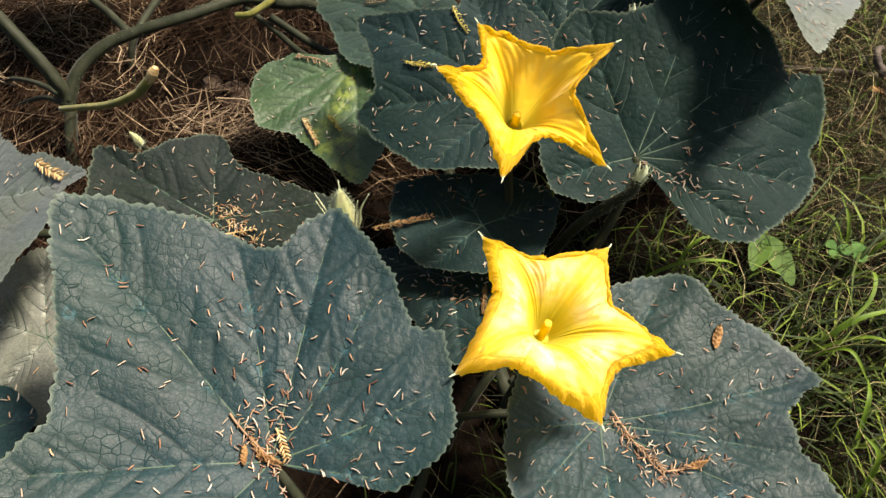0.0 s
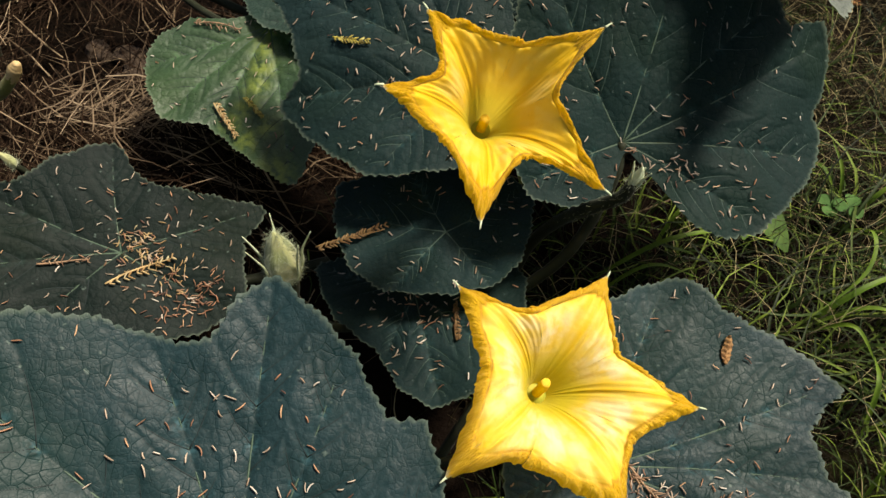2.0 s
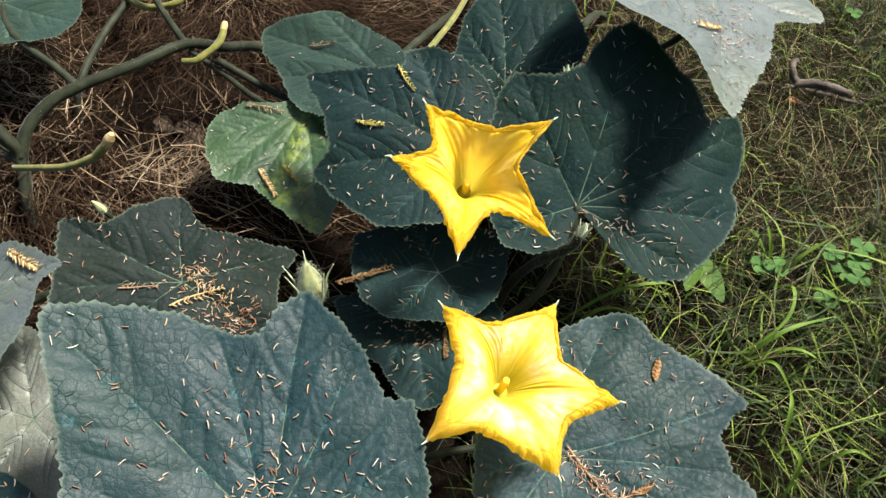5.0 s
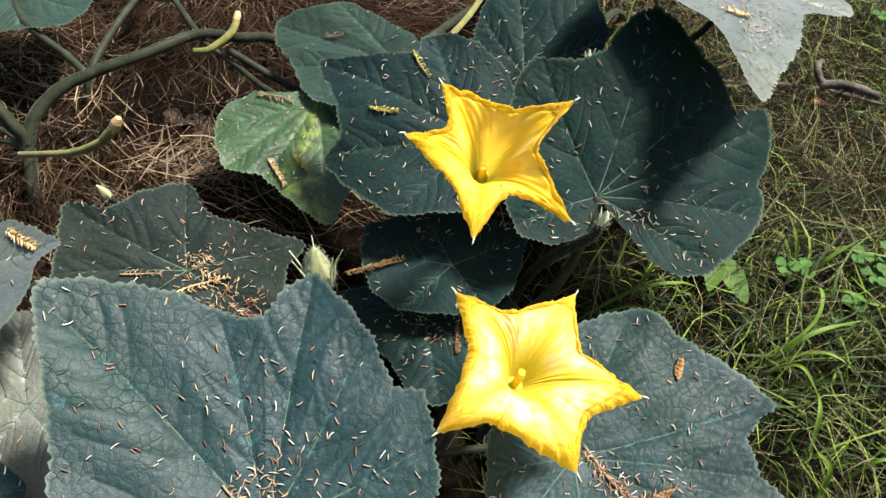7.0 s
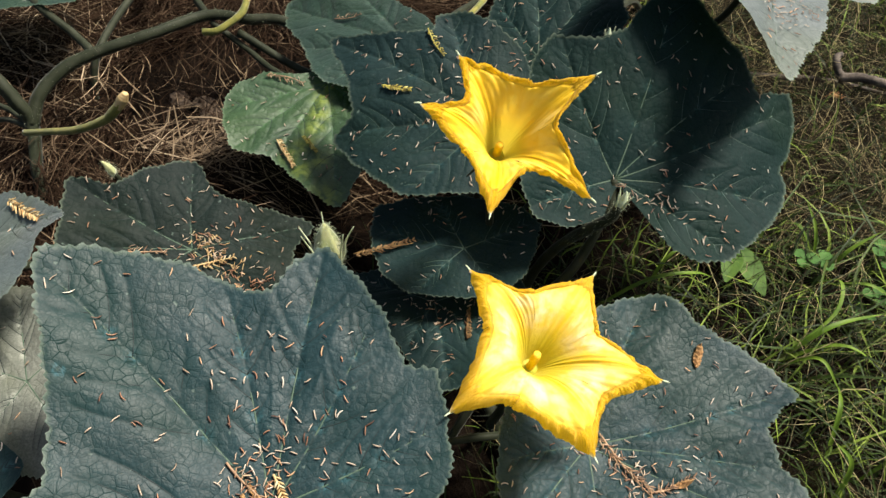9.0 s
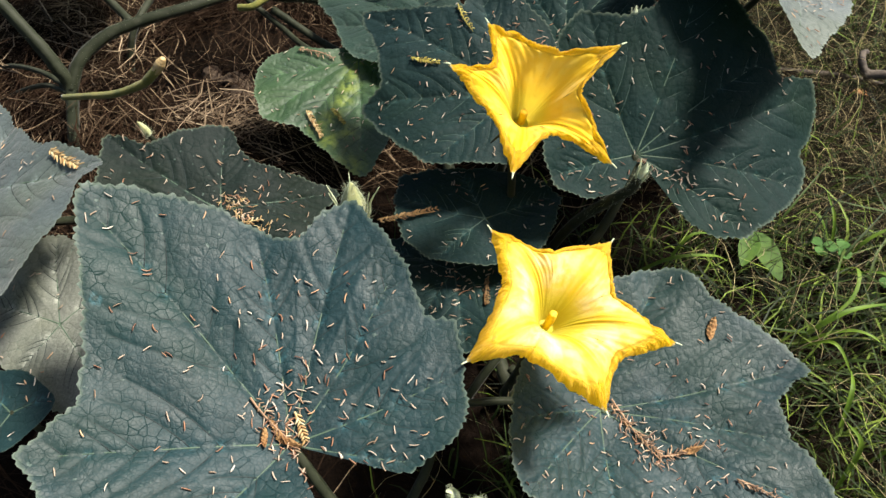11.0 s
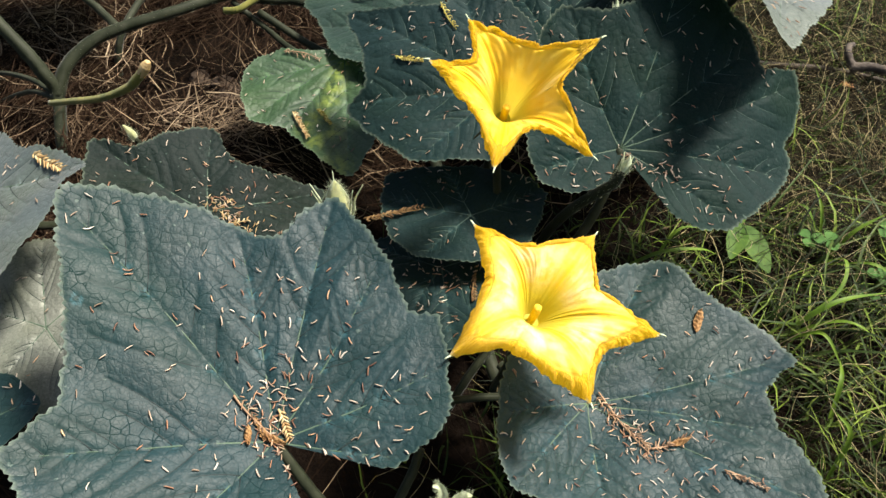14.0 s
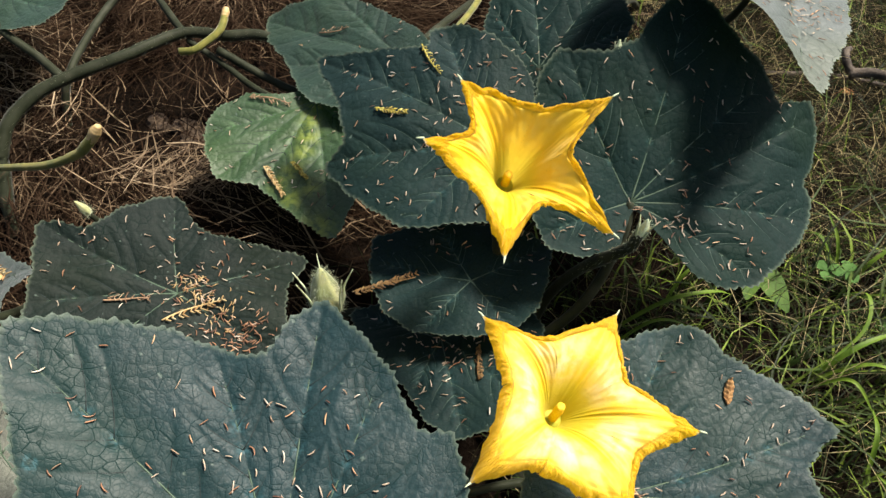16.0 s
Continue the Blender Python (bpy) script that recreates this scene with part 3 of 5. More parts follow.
            t = np.clip(((q[:, None] - a[None]) * d[None]).sum(-1) / ((d * d).sum(-1)[None] + 1e-12), 0, 1)
            best = np.minimum(best, np.linalg.norm(q[:, None] - a[None] - t[..., None] * d[None], axis=-1).min(1))
        return best

    def relief(self, q):
        """Valleys along the veins, and the soft arches between them."""
        dm, ds = self.near(q, self.main), self.near(q, self.side)
        arch = np.clip(dm / 0.035, 0, 1)
        h = -0.0014 * np.exp(-(dm / 0.0040) ** 2) - 0.0004 * np.exp(-(ds / 0.0022) ** 2) + 0.0036 * arch * arch * (3 - 2 * arch) + 0.0009 * np.clip(ds / 0.010, 0, 1)
        return h * np.clip(np.hypot(q[:, 0], q[:, 1]) / 0.05, 0, 1), dm, ds

    def place(self, q, lift=0.0):
        q = np.asarray(q, dtype=float)
        h = self.height(q) + lift + self.relief(q.reshape(-1, 2))[0].reshape(q.shape[:-1])
        return self.c + q[..., 0:1] * self.u + q[..., 1:2] * self.v + h[..., None] * self.n

    def arrays(self, rings=84, sick=(), rings_at=()):
        m = len(self.edge)
        rho = np.linspace(0, 1, rings + 1)[1:] ** 0.9
        bite = (np.clip((rho - 0.9) / 0.1, 0, 1) ** 2)[:, None, None]
        q = (self.soft[None] * rho[:, None, None] + (self.edge - self.soft)[None] * bite).reshape(-1, 2)
        q = np.vstack([q, [[0, 0]]])
        dm, ds = self.relief(q)[1:]
        v = self.place(q)
        vein = np.clip(0.5 * np.exp(-(dm / 0.0014) ** 2) + 0.15 * np.exp(-(ds / 0.0012) ** 2), 0, 1)
        crease = 1.0 * np.exp(-(ds / 0.0018) ** 2) * np.clip(dm / 0.006 - 0.5, 0, 1)
        pale = np.zeros(len(q))
        for o in self.forks:
            if self.rng.random() < 0.55:
                w = self.rng.uniform(0.003, 0.006)
                pale = np.maximum(pale, np.exp(-((q - o) ** 2).sum(1) / w ** 2))
        margin = np.append(np.repeat(np.clip((rho - 0.982) / 0.018, 0, 1), m), 0)
        ill = np.zeros(len(q))
        for x, y, w in sick:
            ill = np.maximum(ill, np.exp(-((q - np.array((x, y))) ** 2).sum(1) / w ** 2))
        for x, y in rings_at:
            d = np.hypot(*(q - np.array((x, y))).T)
            pale = np.maximum(pale, 1.6 * np.exp(-((d - 0.0036) / 0.0011) ** 2))
        i, j = np.meshgrid(np.arange(rings - 1), np.arange(m), indexing="ij")
        k = (j + 1) % m
        f = np.stack([i * m + j, i * m + k, (i + 1) * m + k, (i + 1) * m + j], -1).reshape(-1, 4)
        j = np.arange(0, m - 1, 2)
        fan = np.stack([np.full(len(j), len(q) - 1), j, j + 1, (j + 2) % m], -1)
        f = np.vstack([f, fan])
        # face up
        if (np.cross(v[f[0, 1]] - v[f[0, 0]], v[f[0, 3]] - v[f[0, 0]]) @ self.n) < 0:
            f = f[:, ::-1]
        return v, f, {"vein": vein, "crease": crease, "pale": pale, "sick": ill, "margin": margin}, np.column_stack([q + self.seed * 0.37, np.zeros(len(q))])


def leaf(parent, blade, label, stalk, material=None, sick=(), stalk_radius=0.006, show_veins=True, rings_at=()):
    v, f, floats, co = blade.arrays(sick=sick, rings_at=rings_at)
    ob = child("leaf", mesh_of("leaf", v, f, material or M_LEAF, floats, {"leafco": co}), parent, label)
    if show_veins:
        for line in blade.main:
            p = blade.place(line[:-1], -0.0006)
            p = smooth_line(p, 20)
            vv, ff = tube_arrays(p, (0.0011, 0.0007, 0.0003), 6)
            child("vein", mesh_of("vein", vv, ff, M_VEIN_DARK if material is M_LEAF_SHADED_MIDDLE else M_VEIN), ob)
        for line in blade.side:
            vv, ff = tube_arrays(smooth_line(blade.place(line, -0.00025), 14), (0.00060, 0.00048, 0.0003), 5)
            child("side_vein", mesh_of("side_vein", vv, ff, M_VEIN_DARK if material in (M_LEAF_SHADED_MIDDLE, M_LEAF_SHADED_RIGHT) else M_GROOVE), ob)
    top = blade.c - 0.002 * blade.n
    tube("petiole", [top, *stalk], (stalk_radius * 0.75, stalk_radius, stalk_radius * 1.15), M_STEM, ob, "hairy green leaf stalk", 10, seed=blade.seed)
    return ob


LEAVES = {}
plant = tagged(new("squash_plant"), "squash plant with large dark green leaves and two open yellow flowers", "squash plant")
vine = tagged(new("squash_vine"), "hairy green squash vine with bare forking stems above straw", "squash vine")

LEAVES["big"] = Blade((-0.148, 0.241, 0.263), (0.192, -0.125, 0.973), 0.25,
    ((136, 0.273), (130, 0.260), (122, 0.234), (113, 0.209), (104, 0.185), (94, 0.176), (90, 0.196), (82, 0.220), (73, 0.201), (61, 0.180), (47, 0.157),
     (39, 0.170), (27, 0.159), (7, 0.144), (356, 0.121), (345, 0.097), (345, 0.073), (352, 0.047), (3, 0.025), (348, 0.010), (293, 0.008), (297, 0.019),
     (296, 0.045), (296, 0.068), (286, 0.095), (262, 0.114), (231, 0.133), (204, 0.169), (196, 0.184), (189, 0.193), (183, 0.177), (176, 0.163), (165, 0.172),
     (155, 0.190), (146, 0.221), (141, 0.249)),
    ((136, 0.262), (82, 0.212), (104, 0.176), (61, 0.172), (22, 0.150), (189, 0.185), (231, 0.128), (350, 0.105)), 1, 0.003)
LEAVES["lower_right"] = Blade((0.147, 0.334, 0.137), (0.156, -0.109, 0.982), 0.25,
    ((82, 0.142), (76, 0.152), (67, 0.171), (56, 0.187), (44, 0.179), (32, 0.191), (22, 0.207), (13, 0.221), (9, 0.221), (6, 0.198), (1, 0.181), (350, 0.186),
     (342, 0.208), (333, 0.229), (325, 0.247), (311, 0.228), (293, 0.190), (270, 0.151), (249, 0.130), (233, 0.129), (223, 0.135), (206, 0.120), (186, 0.102),
     (168, 0.098), (144, 0.093), (118, 0.070), (133, 0.018), (101, 0.014), (85, 0.089)),
    ((64, 0.166), (10, 0.215), (330, 0.232), (267, 0.146), (190, 0.098), (350, 0.180), (225, 0.13)), 2, 0.003)
LEAVES["right"] = Blade((0.209, 0.606, 0.247), (0.018, -0.498, 0.867), 0.23,
    ((68.5, 0.2375), (55, 0.225), (39.5, 0.222), (29, 0.210), (25, 0.254), (18, 0.258), (10, 0.240), (3.5, 0.218), (357, 0.223), (348, 0.205), (335, 0.176), (319, 0.154),
     (306, 0.122), (301, 0.086), (316, 0.056), (318, 0.019), (276, 0.010), (250, 0.027), (243, 0.055), (220, 0.087), (202, 0.109), (183, 0.113), (161, 0.122),
     (139, 0.140), (121, 0.168), (112, 0.173), (99, 0.158), (85, 0.168), (77, 0.208)),
    ((68, 0.228), (38, 0.210), (19, 0.245), (324, 0.150), (112, 0.165), (195, 0.106), (352, 0.205)), 3, 0.004, (2, 0.24, 0.0957))
LEAVES["top_mid"] = Blade((0.072, 0.701, 0.256), (0.033, -0.343, 0.939), 0.10,
    ((143, 0.246), (154, 0.195), (171, 0.171), (178.5, 0.193), (194.5, 0.168), (221, 0.140), (248, 0.104), (269, 0.094), (298, 0.064), (356, 0.053), (38, 0.070),
     (62, 0.103), (83, 0.129), (101, 0.156), (111, 0.158), (118, 0.144), (135, 0.197)),
    ((142, 0.230), (178, 0.185), (221, 0.136), (107, 0.150), (265, 0.090)), 4, 0.004, (178, 0.193, 0.0615))
LEAVES["yellow"] = Blade((-0.144, 0.913, 0.160), (-0.089, -0.233, 0.968), 0.10,
    ((196, 0.158), (183, 0.138), (170, 0.098), (168, 0.055), (131, 0.023), (15, 0.025), (331, 0.078), (304, 0.135), (286, 0.184), (276, 0.232), (267, 0.207),
     (255, 0.176), (239, 0.155), (223, 0.176), (208, 0.165)),
    ((197, 0.150), (220, 0.168), (242, 0.150), (275, 0.222), (308, 0.125)), 5, 0.004)
LEAVES["back_left"] = Blade((-0.023, 0.926, 0.211), (-0.300, -0.053, 0.952), 0.0,
    ((138, 0.285), (132, 0.263), (124, 0.220), (113, 0.187), (105, 0.134), (85, 0.076), (41, 0.049), (327, 0.061), (268, 0.083), (214, 0.109), (187, 0.143),
     (157, 0.190), (147, 0.244)),
    ((138, 0.270), (116, 0.190), (160, 0.180), (195, 0.130)), 6, 0.003)
LEAVES["back_right"] = Blade((0.157, 0.864, 0.229), (-0.236, -0.168, 0.957), 0.0,
    ((138, 0.093), (112, 0.135), (101, 0.158), (84, 0.184), (72, 0.157), (48, 0.177), (34, 0.150), (16, 0.135), (1, 0.108), (345, 0.068), (295, 0.052),
     (229, 0.050), (165, 0.054)),
    ((84, 0.175), (48, 0.168), (16, 0.128), (112, 0.128), (260, 0.048)), 7, 0.004)
LEAVES["top_right"] = Blade((0.454, 0.918, 0.337), (0.353, 0.078, 0.933), 0.0,
    ((253, 0.340), (248, 0.308), (239, 0.256), (227, 0.260), (213, 0.274), (201, 0.245), (165, 0.157), (89, 0.150), (55, 0.220), (38, 0.230), (23, 0.210),
     (357, 0.191), (336, 0.122), (310, 0.104), (269, 0.199), (257, 0.283)),
    ((252, 0.325), (220, 0.255), (355, 0.180), (190, 0.2), (40, 0.21)), 8, 0.003)
LEAVES["mid_left"] = Blade((-0.298, 0.605, 0.150), (0.279, -0.289, 0.916), 0.05,
    ((154, 0.167), (150, 0.165), (142, 0.123), (124, 0.119), (93, 0.120), (73, 0.081), (37, 0.101), (16, 0.153), (1, 0.122), (334, 0.132), (312, 0.118),
     (263, 0.103), (220, 0.140), (193, 0.155), (172, 0.150)),
    ((153, 0.160), (95, 0.113), (17, 0.145), (326, 0.120), (220, 0.130), (183, 0.145)), 9, 0.004)
LEAVES["left"] = Blade((-0.533, 0.541, 0.250), (-0.267, -0.118, 0.957), 0.10,
    ((90, 0.119), (72, 0.088), (49, 0.083), (35, 0.082), (16, 0.120), (357, 0.178), (352, 0.157), (335, 0.163), (321, 0.169), (308, 0.186), (297, 0.190),
     (274, 0.143), (215, 0.099), (160, 0.127), (135, 0.151), (114, 0.155)),
    ((357, 0.170), (305, 0.175), (75, 0.085), (120, 0.145), (220, 0.095)), 10, 0.003)
LEAVES["grey"] = Blade((-0.430, 0.417, 0.175), (-0.229, -0.184, 0.956), 0.0,
    ((111, 0.123), (89, 0.098), (49, 0.090), (354, 0.098), (320, 0.121), (296, 0.115), (273, 0.088), (234, 0.069), (187, 0.100), (161, 0.121), (138, 0.121)),
    ((110, 0.115), (160, 0.115), (235, 0.065), (310, 0.115), (40, 0.085)), 11, 0.002)
LEAVES["small_low"] = Blade((-0.437, 0.307, 0.189), (-0.023, 0.007, 1.0), 0.0,
    ((140, 0.065), (111, 0.048), (80, 0.041), (20, 0.042), (354, 0.040), (291, 0.042), (249, 0.052), (181, 0.060)),
    ((140, 0.06), (30, 0.04), (250, 0.05)), 12, 0.003)
LEAVES["centre"] = Blade((0.035, 0.580, 0.163), (-0.105, -0.111, 0.988), 0.0,
    ((165, 0.118), (146, 0.128), (124, 0.096), (86, 0.076), (33, 0.091), (13, 0.097), (336, 0.084), (309, 0.079), (266, 0.070), (215, 0.089), (191, 0.105)),
    ((160, 0.115), (110, 0.08), (20, 0.09), (300, 0.075), (220, 0.08)), 13, 0.003)
LEAVES["centre_low"] = Blade((-0.003, 0.540, 0.112), (-0.133, 0.098, 0.986), 0.0,
    ((151, 0.118), (123, 0.078), (67, 0.067), (21, 0.105), (354, 0.117), (318, 0.129), (297, 0.133), (273, 0.131), (256, 0.108), (234, 0.076), (187, 0.088)),
    ((275, 0.125), (310, 0.125), (240, 0.075), (150, 0.11), (10, 0.10)), 14, 0.003)
LEAVES["upper_left"] = Blade((-0.655, 1.180, 0.200), (-0.05, -0.10, 0.99), 0.05,
    ((0, 0.138), (12, 0.142), (30, 0.150), (60, 0.160), (90, 0.120), (120, 0.150), (150, 0.160), (180, 0.150), (210, 0.150), (240, 0.118), (270, 0.110), (290, 0.116), (305, 0.140), (319, 0.164), (332, 0.160), (346, 0.148)),
    ((330, 0.150), (290, 0.108), (10, 0.130), (60, 0.150), (130, 0.140), (220, 0.130)), 15, 0.004)

leaf(plant, LEAVES["big"], "broad blue-green squash leaf strewn with brown needles", [(-0.10, 0.20, 0.19), (-0.04, 0.19, 0.10), (0.02, 0.26, 0.02)], rings_at=((-0.165, 0.093),))
leaf(plant, LEAVES["lower_right"], "dark green lobed squash leaf under the front flower, with needles", [(0.15, 0.36, 0.08), (0.11, 0.41, 0.03), (0.07, 0.45, 0.02)], rings_at=((0.101, -0.075),))
leaf(plant, LEAVES["right"], "large dark green squash leaf half shaded by its neighbour", [(0.20, 0.585, 0.21), (0.16, 0.56, 0.12), (0.08, 0.55, 0.03)], M_LEAF_SHADED_RIGHT)
leaf(plant, LEAVES["top_mid"], "dark green squash leaf behind the rear flower", [(0.07, 0.70, 0.18), (0.05, 0.68, 0.08), (0.03, 0.66, 0.03)], M_LEAF_SHADED_MIDDLE)
leaf(plant, LEAVES["yellow"], "green squash leaf with yellowing patches along its midrib", [(-0.14, 0.97, 0.12), (-0.20, 1.02, 0.10), (-0.30, 1.07, 0.14)], M_LEAF_YELLOW_LIT,
     ((-0.002, -0.01, 0.016), (-0.006, -0.035, 0.014), (-0.010, -0.062, 0.015), (-0.018, -0.090, 0.014), (-0.03, -0.118, 0.014), (-0.050, -0.135, 0.012), (-0.006, -0.150, 0.012), (0.004, -0.215, 0.022), (-0.030, -0.165, 0.014)))
leaf(plant, LEAVES["back_left"], "green squash leaf over the vine at the straw's edge", [(-0.01, 1.0, 0.16), (0.04, 1.10, 0.13), (0.125, 1.28, 0.06)], M_LEAF_PALE)
leaf(plant, LEAVES["back_right"], "shaded dark green squash leaf behind the others", [(0.14, 0.83, 0.17), (0.10, 0.80, 0.08), (0.04, 0.76, 0.03)], M_LEAF_SHADED_RIGHT)
leaf(plant, LEAVES["top_right"], "sunlit squash leaf with a silver sheen and many needles", [(0.44, 0.95, 0.22), (0.38, 1.05, 0.10), (0.30, 1.12, 0.02)], M_LEAF_SHEEN)
leaf(plant, LEAVES["mid_left"], "dark green squash leaf heaped with golden needles", [(-0.27, 0.60, 0.09), (-0.20, 0.62, 0.04), (-0.10, 0.64, 0.03)], M_LEAF_DULL_SHADED)
leaf(plant, LEAVES["left"], "grey-green squash leaf with a golden conifer sprig on it", [(-0.52, 0.58, 0.16), (-0.50, 0.68, 0.06), (-0.52, 0.78, 0.02)], M_LEAF_SHEEN)
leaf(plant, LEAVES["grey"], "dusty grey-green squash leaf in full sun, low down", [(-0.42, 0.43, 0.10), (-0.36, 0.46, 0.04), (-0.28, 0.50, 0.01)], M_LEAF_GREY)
leaf(plant, LEAVES["small_low"], "small dark green squash leaf in shade", [(-0.42, 0.32, 0.10), (-0.38, 0.36, 0.02)], stalk_radius=0.004)
leaf(plant, LEAVES["centre"], "very dark squash leaf in deep shade between the flowers", [(0.04, 0.59, 0.09), (0.05, 0.60, 0.02)], M_LEAF_SHADED_MIDDLE, stalk_radius=0.005)
leaf(plant, LEAVES["centre_low"], "low dark squash leaf covered with needles", [(0.0, 0.55, 0.06), (0.02, 0.56, 0.01)], M_LEAF_SHADED_MIDDLE, stalk_radius=0.005)
leaf(vine, LEAVES["upper_left"], "pale-veined green squash leaf above the straw", [(-0.640, 1.135, 0.195), (-0.600, 1.075, 0.195), (-0.551, 1.041, 0.17), (-0.517, 1.010, 0.155)], M_LEAF_PALE)


# ---- flowers ----
def squash_flower(label, origin, normal, tips, notches, foot, seed, skin, crests, lip, reach):
    """A five-lobed trumpet. tips and notches: turn in degrees, reach and height round the throat."""
    o = np.array(origin)
    u, v, n = axes(normal)
    rng = np.random.default_rng(seed)
    cyl = lambda a, r, h: np.array((r * math.cos(radians(a)), r * math.sin(radians(a)), h))  # noqa: E731
    throat = 0.0075
    flower, ends = None, []
    rows, cols = 54, 60
    for i in range(5):
        tip, left, right = tips[i], notches[i], notches[(i + 1) % 5]
        T, N0, N1 = cyl(*tip), cyl(*left), cyl(*right)
        a0 = left[0] + (360 if left[0] < tip[0] - 180 else -360 if left[0] > tip[0] + 180 else 0)
        a1 = right[0] + (360 if right[0] < tip[0] - 180 else -360 if right[0] > tip[0] + 180 else 0)
        rim, angs, mid = [], [], []
        for side, (N, aN) in ((0, (N0, a0)), (1, (N1, a1))):
            d = T - N
            ln = np.linalg.norm(d)
            radial = np.array((math.cos(radians(aN)), math.sin(radians(aN)), 0))
            tang = np.array((-radial[1], radial[0], 0)) * (1 if tip[0] > aN else -1)
            m0 = tang * ln * 0.50 + np.array((0, 0, 0.1 * d[2]))
            m1 = d * 1.0 + np.array((T[0], T[1], 0)) * 0.08
            k = np.linspace(0, 1, cols)
            f = (k ** 0.9)[:, None]
            c = (2 * f ** 3 - 3 * f * f + 1) * N + (f ** 3 - 2 * f * f + f) * m0 + (3 * f * f - 2 * f ** 3) * T + (f ** 3 - f * f) * m1
            rim.append(c), angs.append(aN + (tip[0] - aN) * k), mid.append(k)
        rim = np.vstack([rim[0], rim[1][::-1][1:]])
        ang = np.radians(np.concatenate([angs[0], angs[1][::-1][1:]]))
        mid = np.concatenate([mid[0], mid[1][::-1][1:]])
        sgn = np.concatenate([-np.ones(cols), np.ones(cols - 1)])
        s = np.linspace(0, 1, rows)
        ca = np.stack([np.cos(ang), np.sin(ang)], -1)
        H = rim[:, 2]
        start = np.column_stack([ca * throat, np.full(len(ang), -0.006)])
        wave = 0.5 - 0.5 * np.cos(np.pi * mid)
        low = np.where(sgn < 0, left[1], right[1]), np.where(sgn < 0, left[2], right[2])
        # a steep throat, a crest, and a rim that falls away from it
        crest = lip * low[1] + (crests[i] - lip * low[1]) * wave
        ctrl = np.column_stack([ca * 0.0205, np.full(len(ang), 0.033)])
        c2 = np.column_stack([ca * (0.74 * low[0] + 0.24 * (tip[1] - low[0]) * wave)[:, None], crest])
        S = s[:, None, None]
        peak_r, peak_h = 0.62 * tip[1] + 0.19 * (left[1] + right[1]), 0.62 * tip[2] + 0.19 * (left[2] + right[2])
        soft_r = low[0] + (peak_r - low[0]) * wave
        soft = np.column_stack([ca * soft_r[:, None], low[1] + (peak_h - low[1]) * wave])
        P = (1 - S) ** 3 * start + 3 * (1 - S) ** 2 * S * ctrl + 3 * (1 - S) * S * S * c2 + S ** 3 * soft + S ** 4 * (rim - soft)
        # ridges along the lobe, a soft web between, and a ruffled, rolled rim
        k = mid[None] * np.ones((rows, 1))
        SS = s[:, None] * np.ones_like(k)
        across = (1 - k) * sgn[None]
        rib = np.zeros_like(k)
        for pos, w in ((0.0, 0.075), (0.30, 0.065), (-0.30, 0.065)):
            rib = np.maximum(rib, np.exp(-((across - pos * (1 - 0.55 * SS)) / w) ** 2) * np.clip((1.0 - SS) * 5, 0, 1) * np.clip(SS * 6, 0, 1) * (1 if abs(pos) < 0.3 else 0.6))
        web = np.exp(-((k - 0.25) / 0.55) ** 2) * np.exp(-((SS - 0.58) / 0.24) ** 2)
        path = np.concatenate([[0], np.cumsum(np.linalg.norm(np.diff(rim, axis=0), axis=1))])
        fold_line = np.sin(path * 1350 + 5 * np.sin(path * 150 + i) + 3 * np.sin(path * 310)) * (0.6 + 0.4 * np.sin(path * 95 + 2 * i))
        ruffle = 0.0011 * fold_line + np.sin(path * 610 + seed + 3 * np.sin(path * 170 + i)) * 0.0004 + np.sin(path * 210 + i + 2 * np.sin(path * 90)) * 0.0016 + rng.normal(0, 0.0003, len(path))
        edge = np.clip((SS - 0.82) / 0.10, 0, 1)
        keep = np.clip((1 - k) * 8, 0, 1)
        dz = 0.0010 * rib * np.clip(SS * 3, 0, 1) - 0.0035 * np.exp(-(across / 0.35) ** 2) * SS * (1 - SS) * 2 + ruffle[None] * edge * keep
        dz = dz + (0.0016 * np.exp(-((SS - 0.93) / 0.05) ** 2) - 0.0012 * np.exp(-((SS - 0.855) / 0.022) ** 2) - 0.0030 * np.clip((SS - 0.94) / 0.06, 0, 1) ** 2) * keep
        outer = np.clip((SS - 0.35) / 0.4, 0, 1) * keep
        dz = dz + outer * (0.0011 * np.sin(across * 7 + SS * 5 + 2.1 * i + seed) + 0.0008 * np.sin(across * 13 - SS * 11 + 1.3 * i) + 0.0005 * np.sin(across * 27 + SS * 17 + i))
        dz = dz - 0.0010 * np.exp(-((np.abs(across) - 0.62 * (1 - 0.3 * SS)) / 0.14) ** 2) * np.clip(SS * 2, 0, 1) * np.clip((1 - SS) * 4, 0, 1)
        P[..., 2] += dz
        inward = np.clip((SS - 0.9) / 0.1, 0, 1) * keep * (0.0009 * np.sin(path * 330 + 1.3 * i + 2 * np.sin(path * 130)) + 0.0004 * np.sin(path * 900 + 4 * np.sin(path * 260)))[None]
        P[..., :2] *= (1 + inward / (np.linalg.norm(P[..., :2], axis=-1) + 1e-6))[..., None]
        q = P.reshape(-1, 3)
        world_v = o + q[:, 0:1] * u + q[:, 1:2] * v + q[:, 2:3] * n
        m = len(ang)
        a, b = np.meshgrid(np.arange(rows - 1), np.arange(m - 1), indexing="ij")
        f = np.stack([a * m + b, a * m + b + 1, (a + 1) * m + b + 1, (a + 1) * m + b], -1).reshape(-1, 4)
        tipness = np.where(k > 0.93, SS, SS * 0.96)
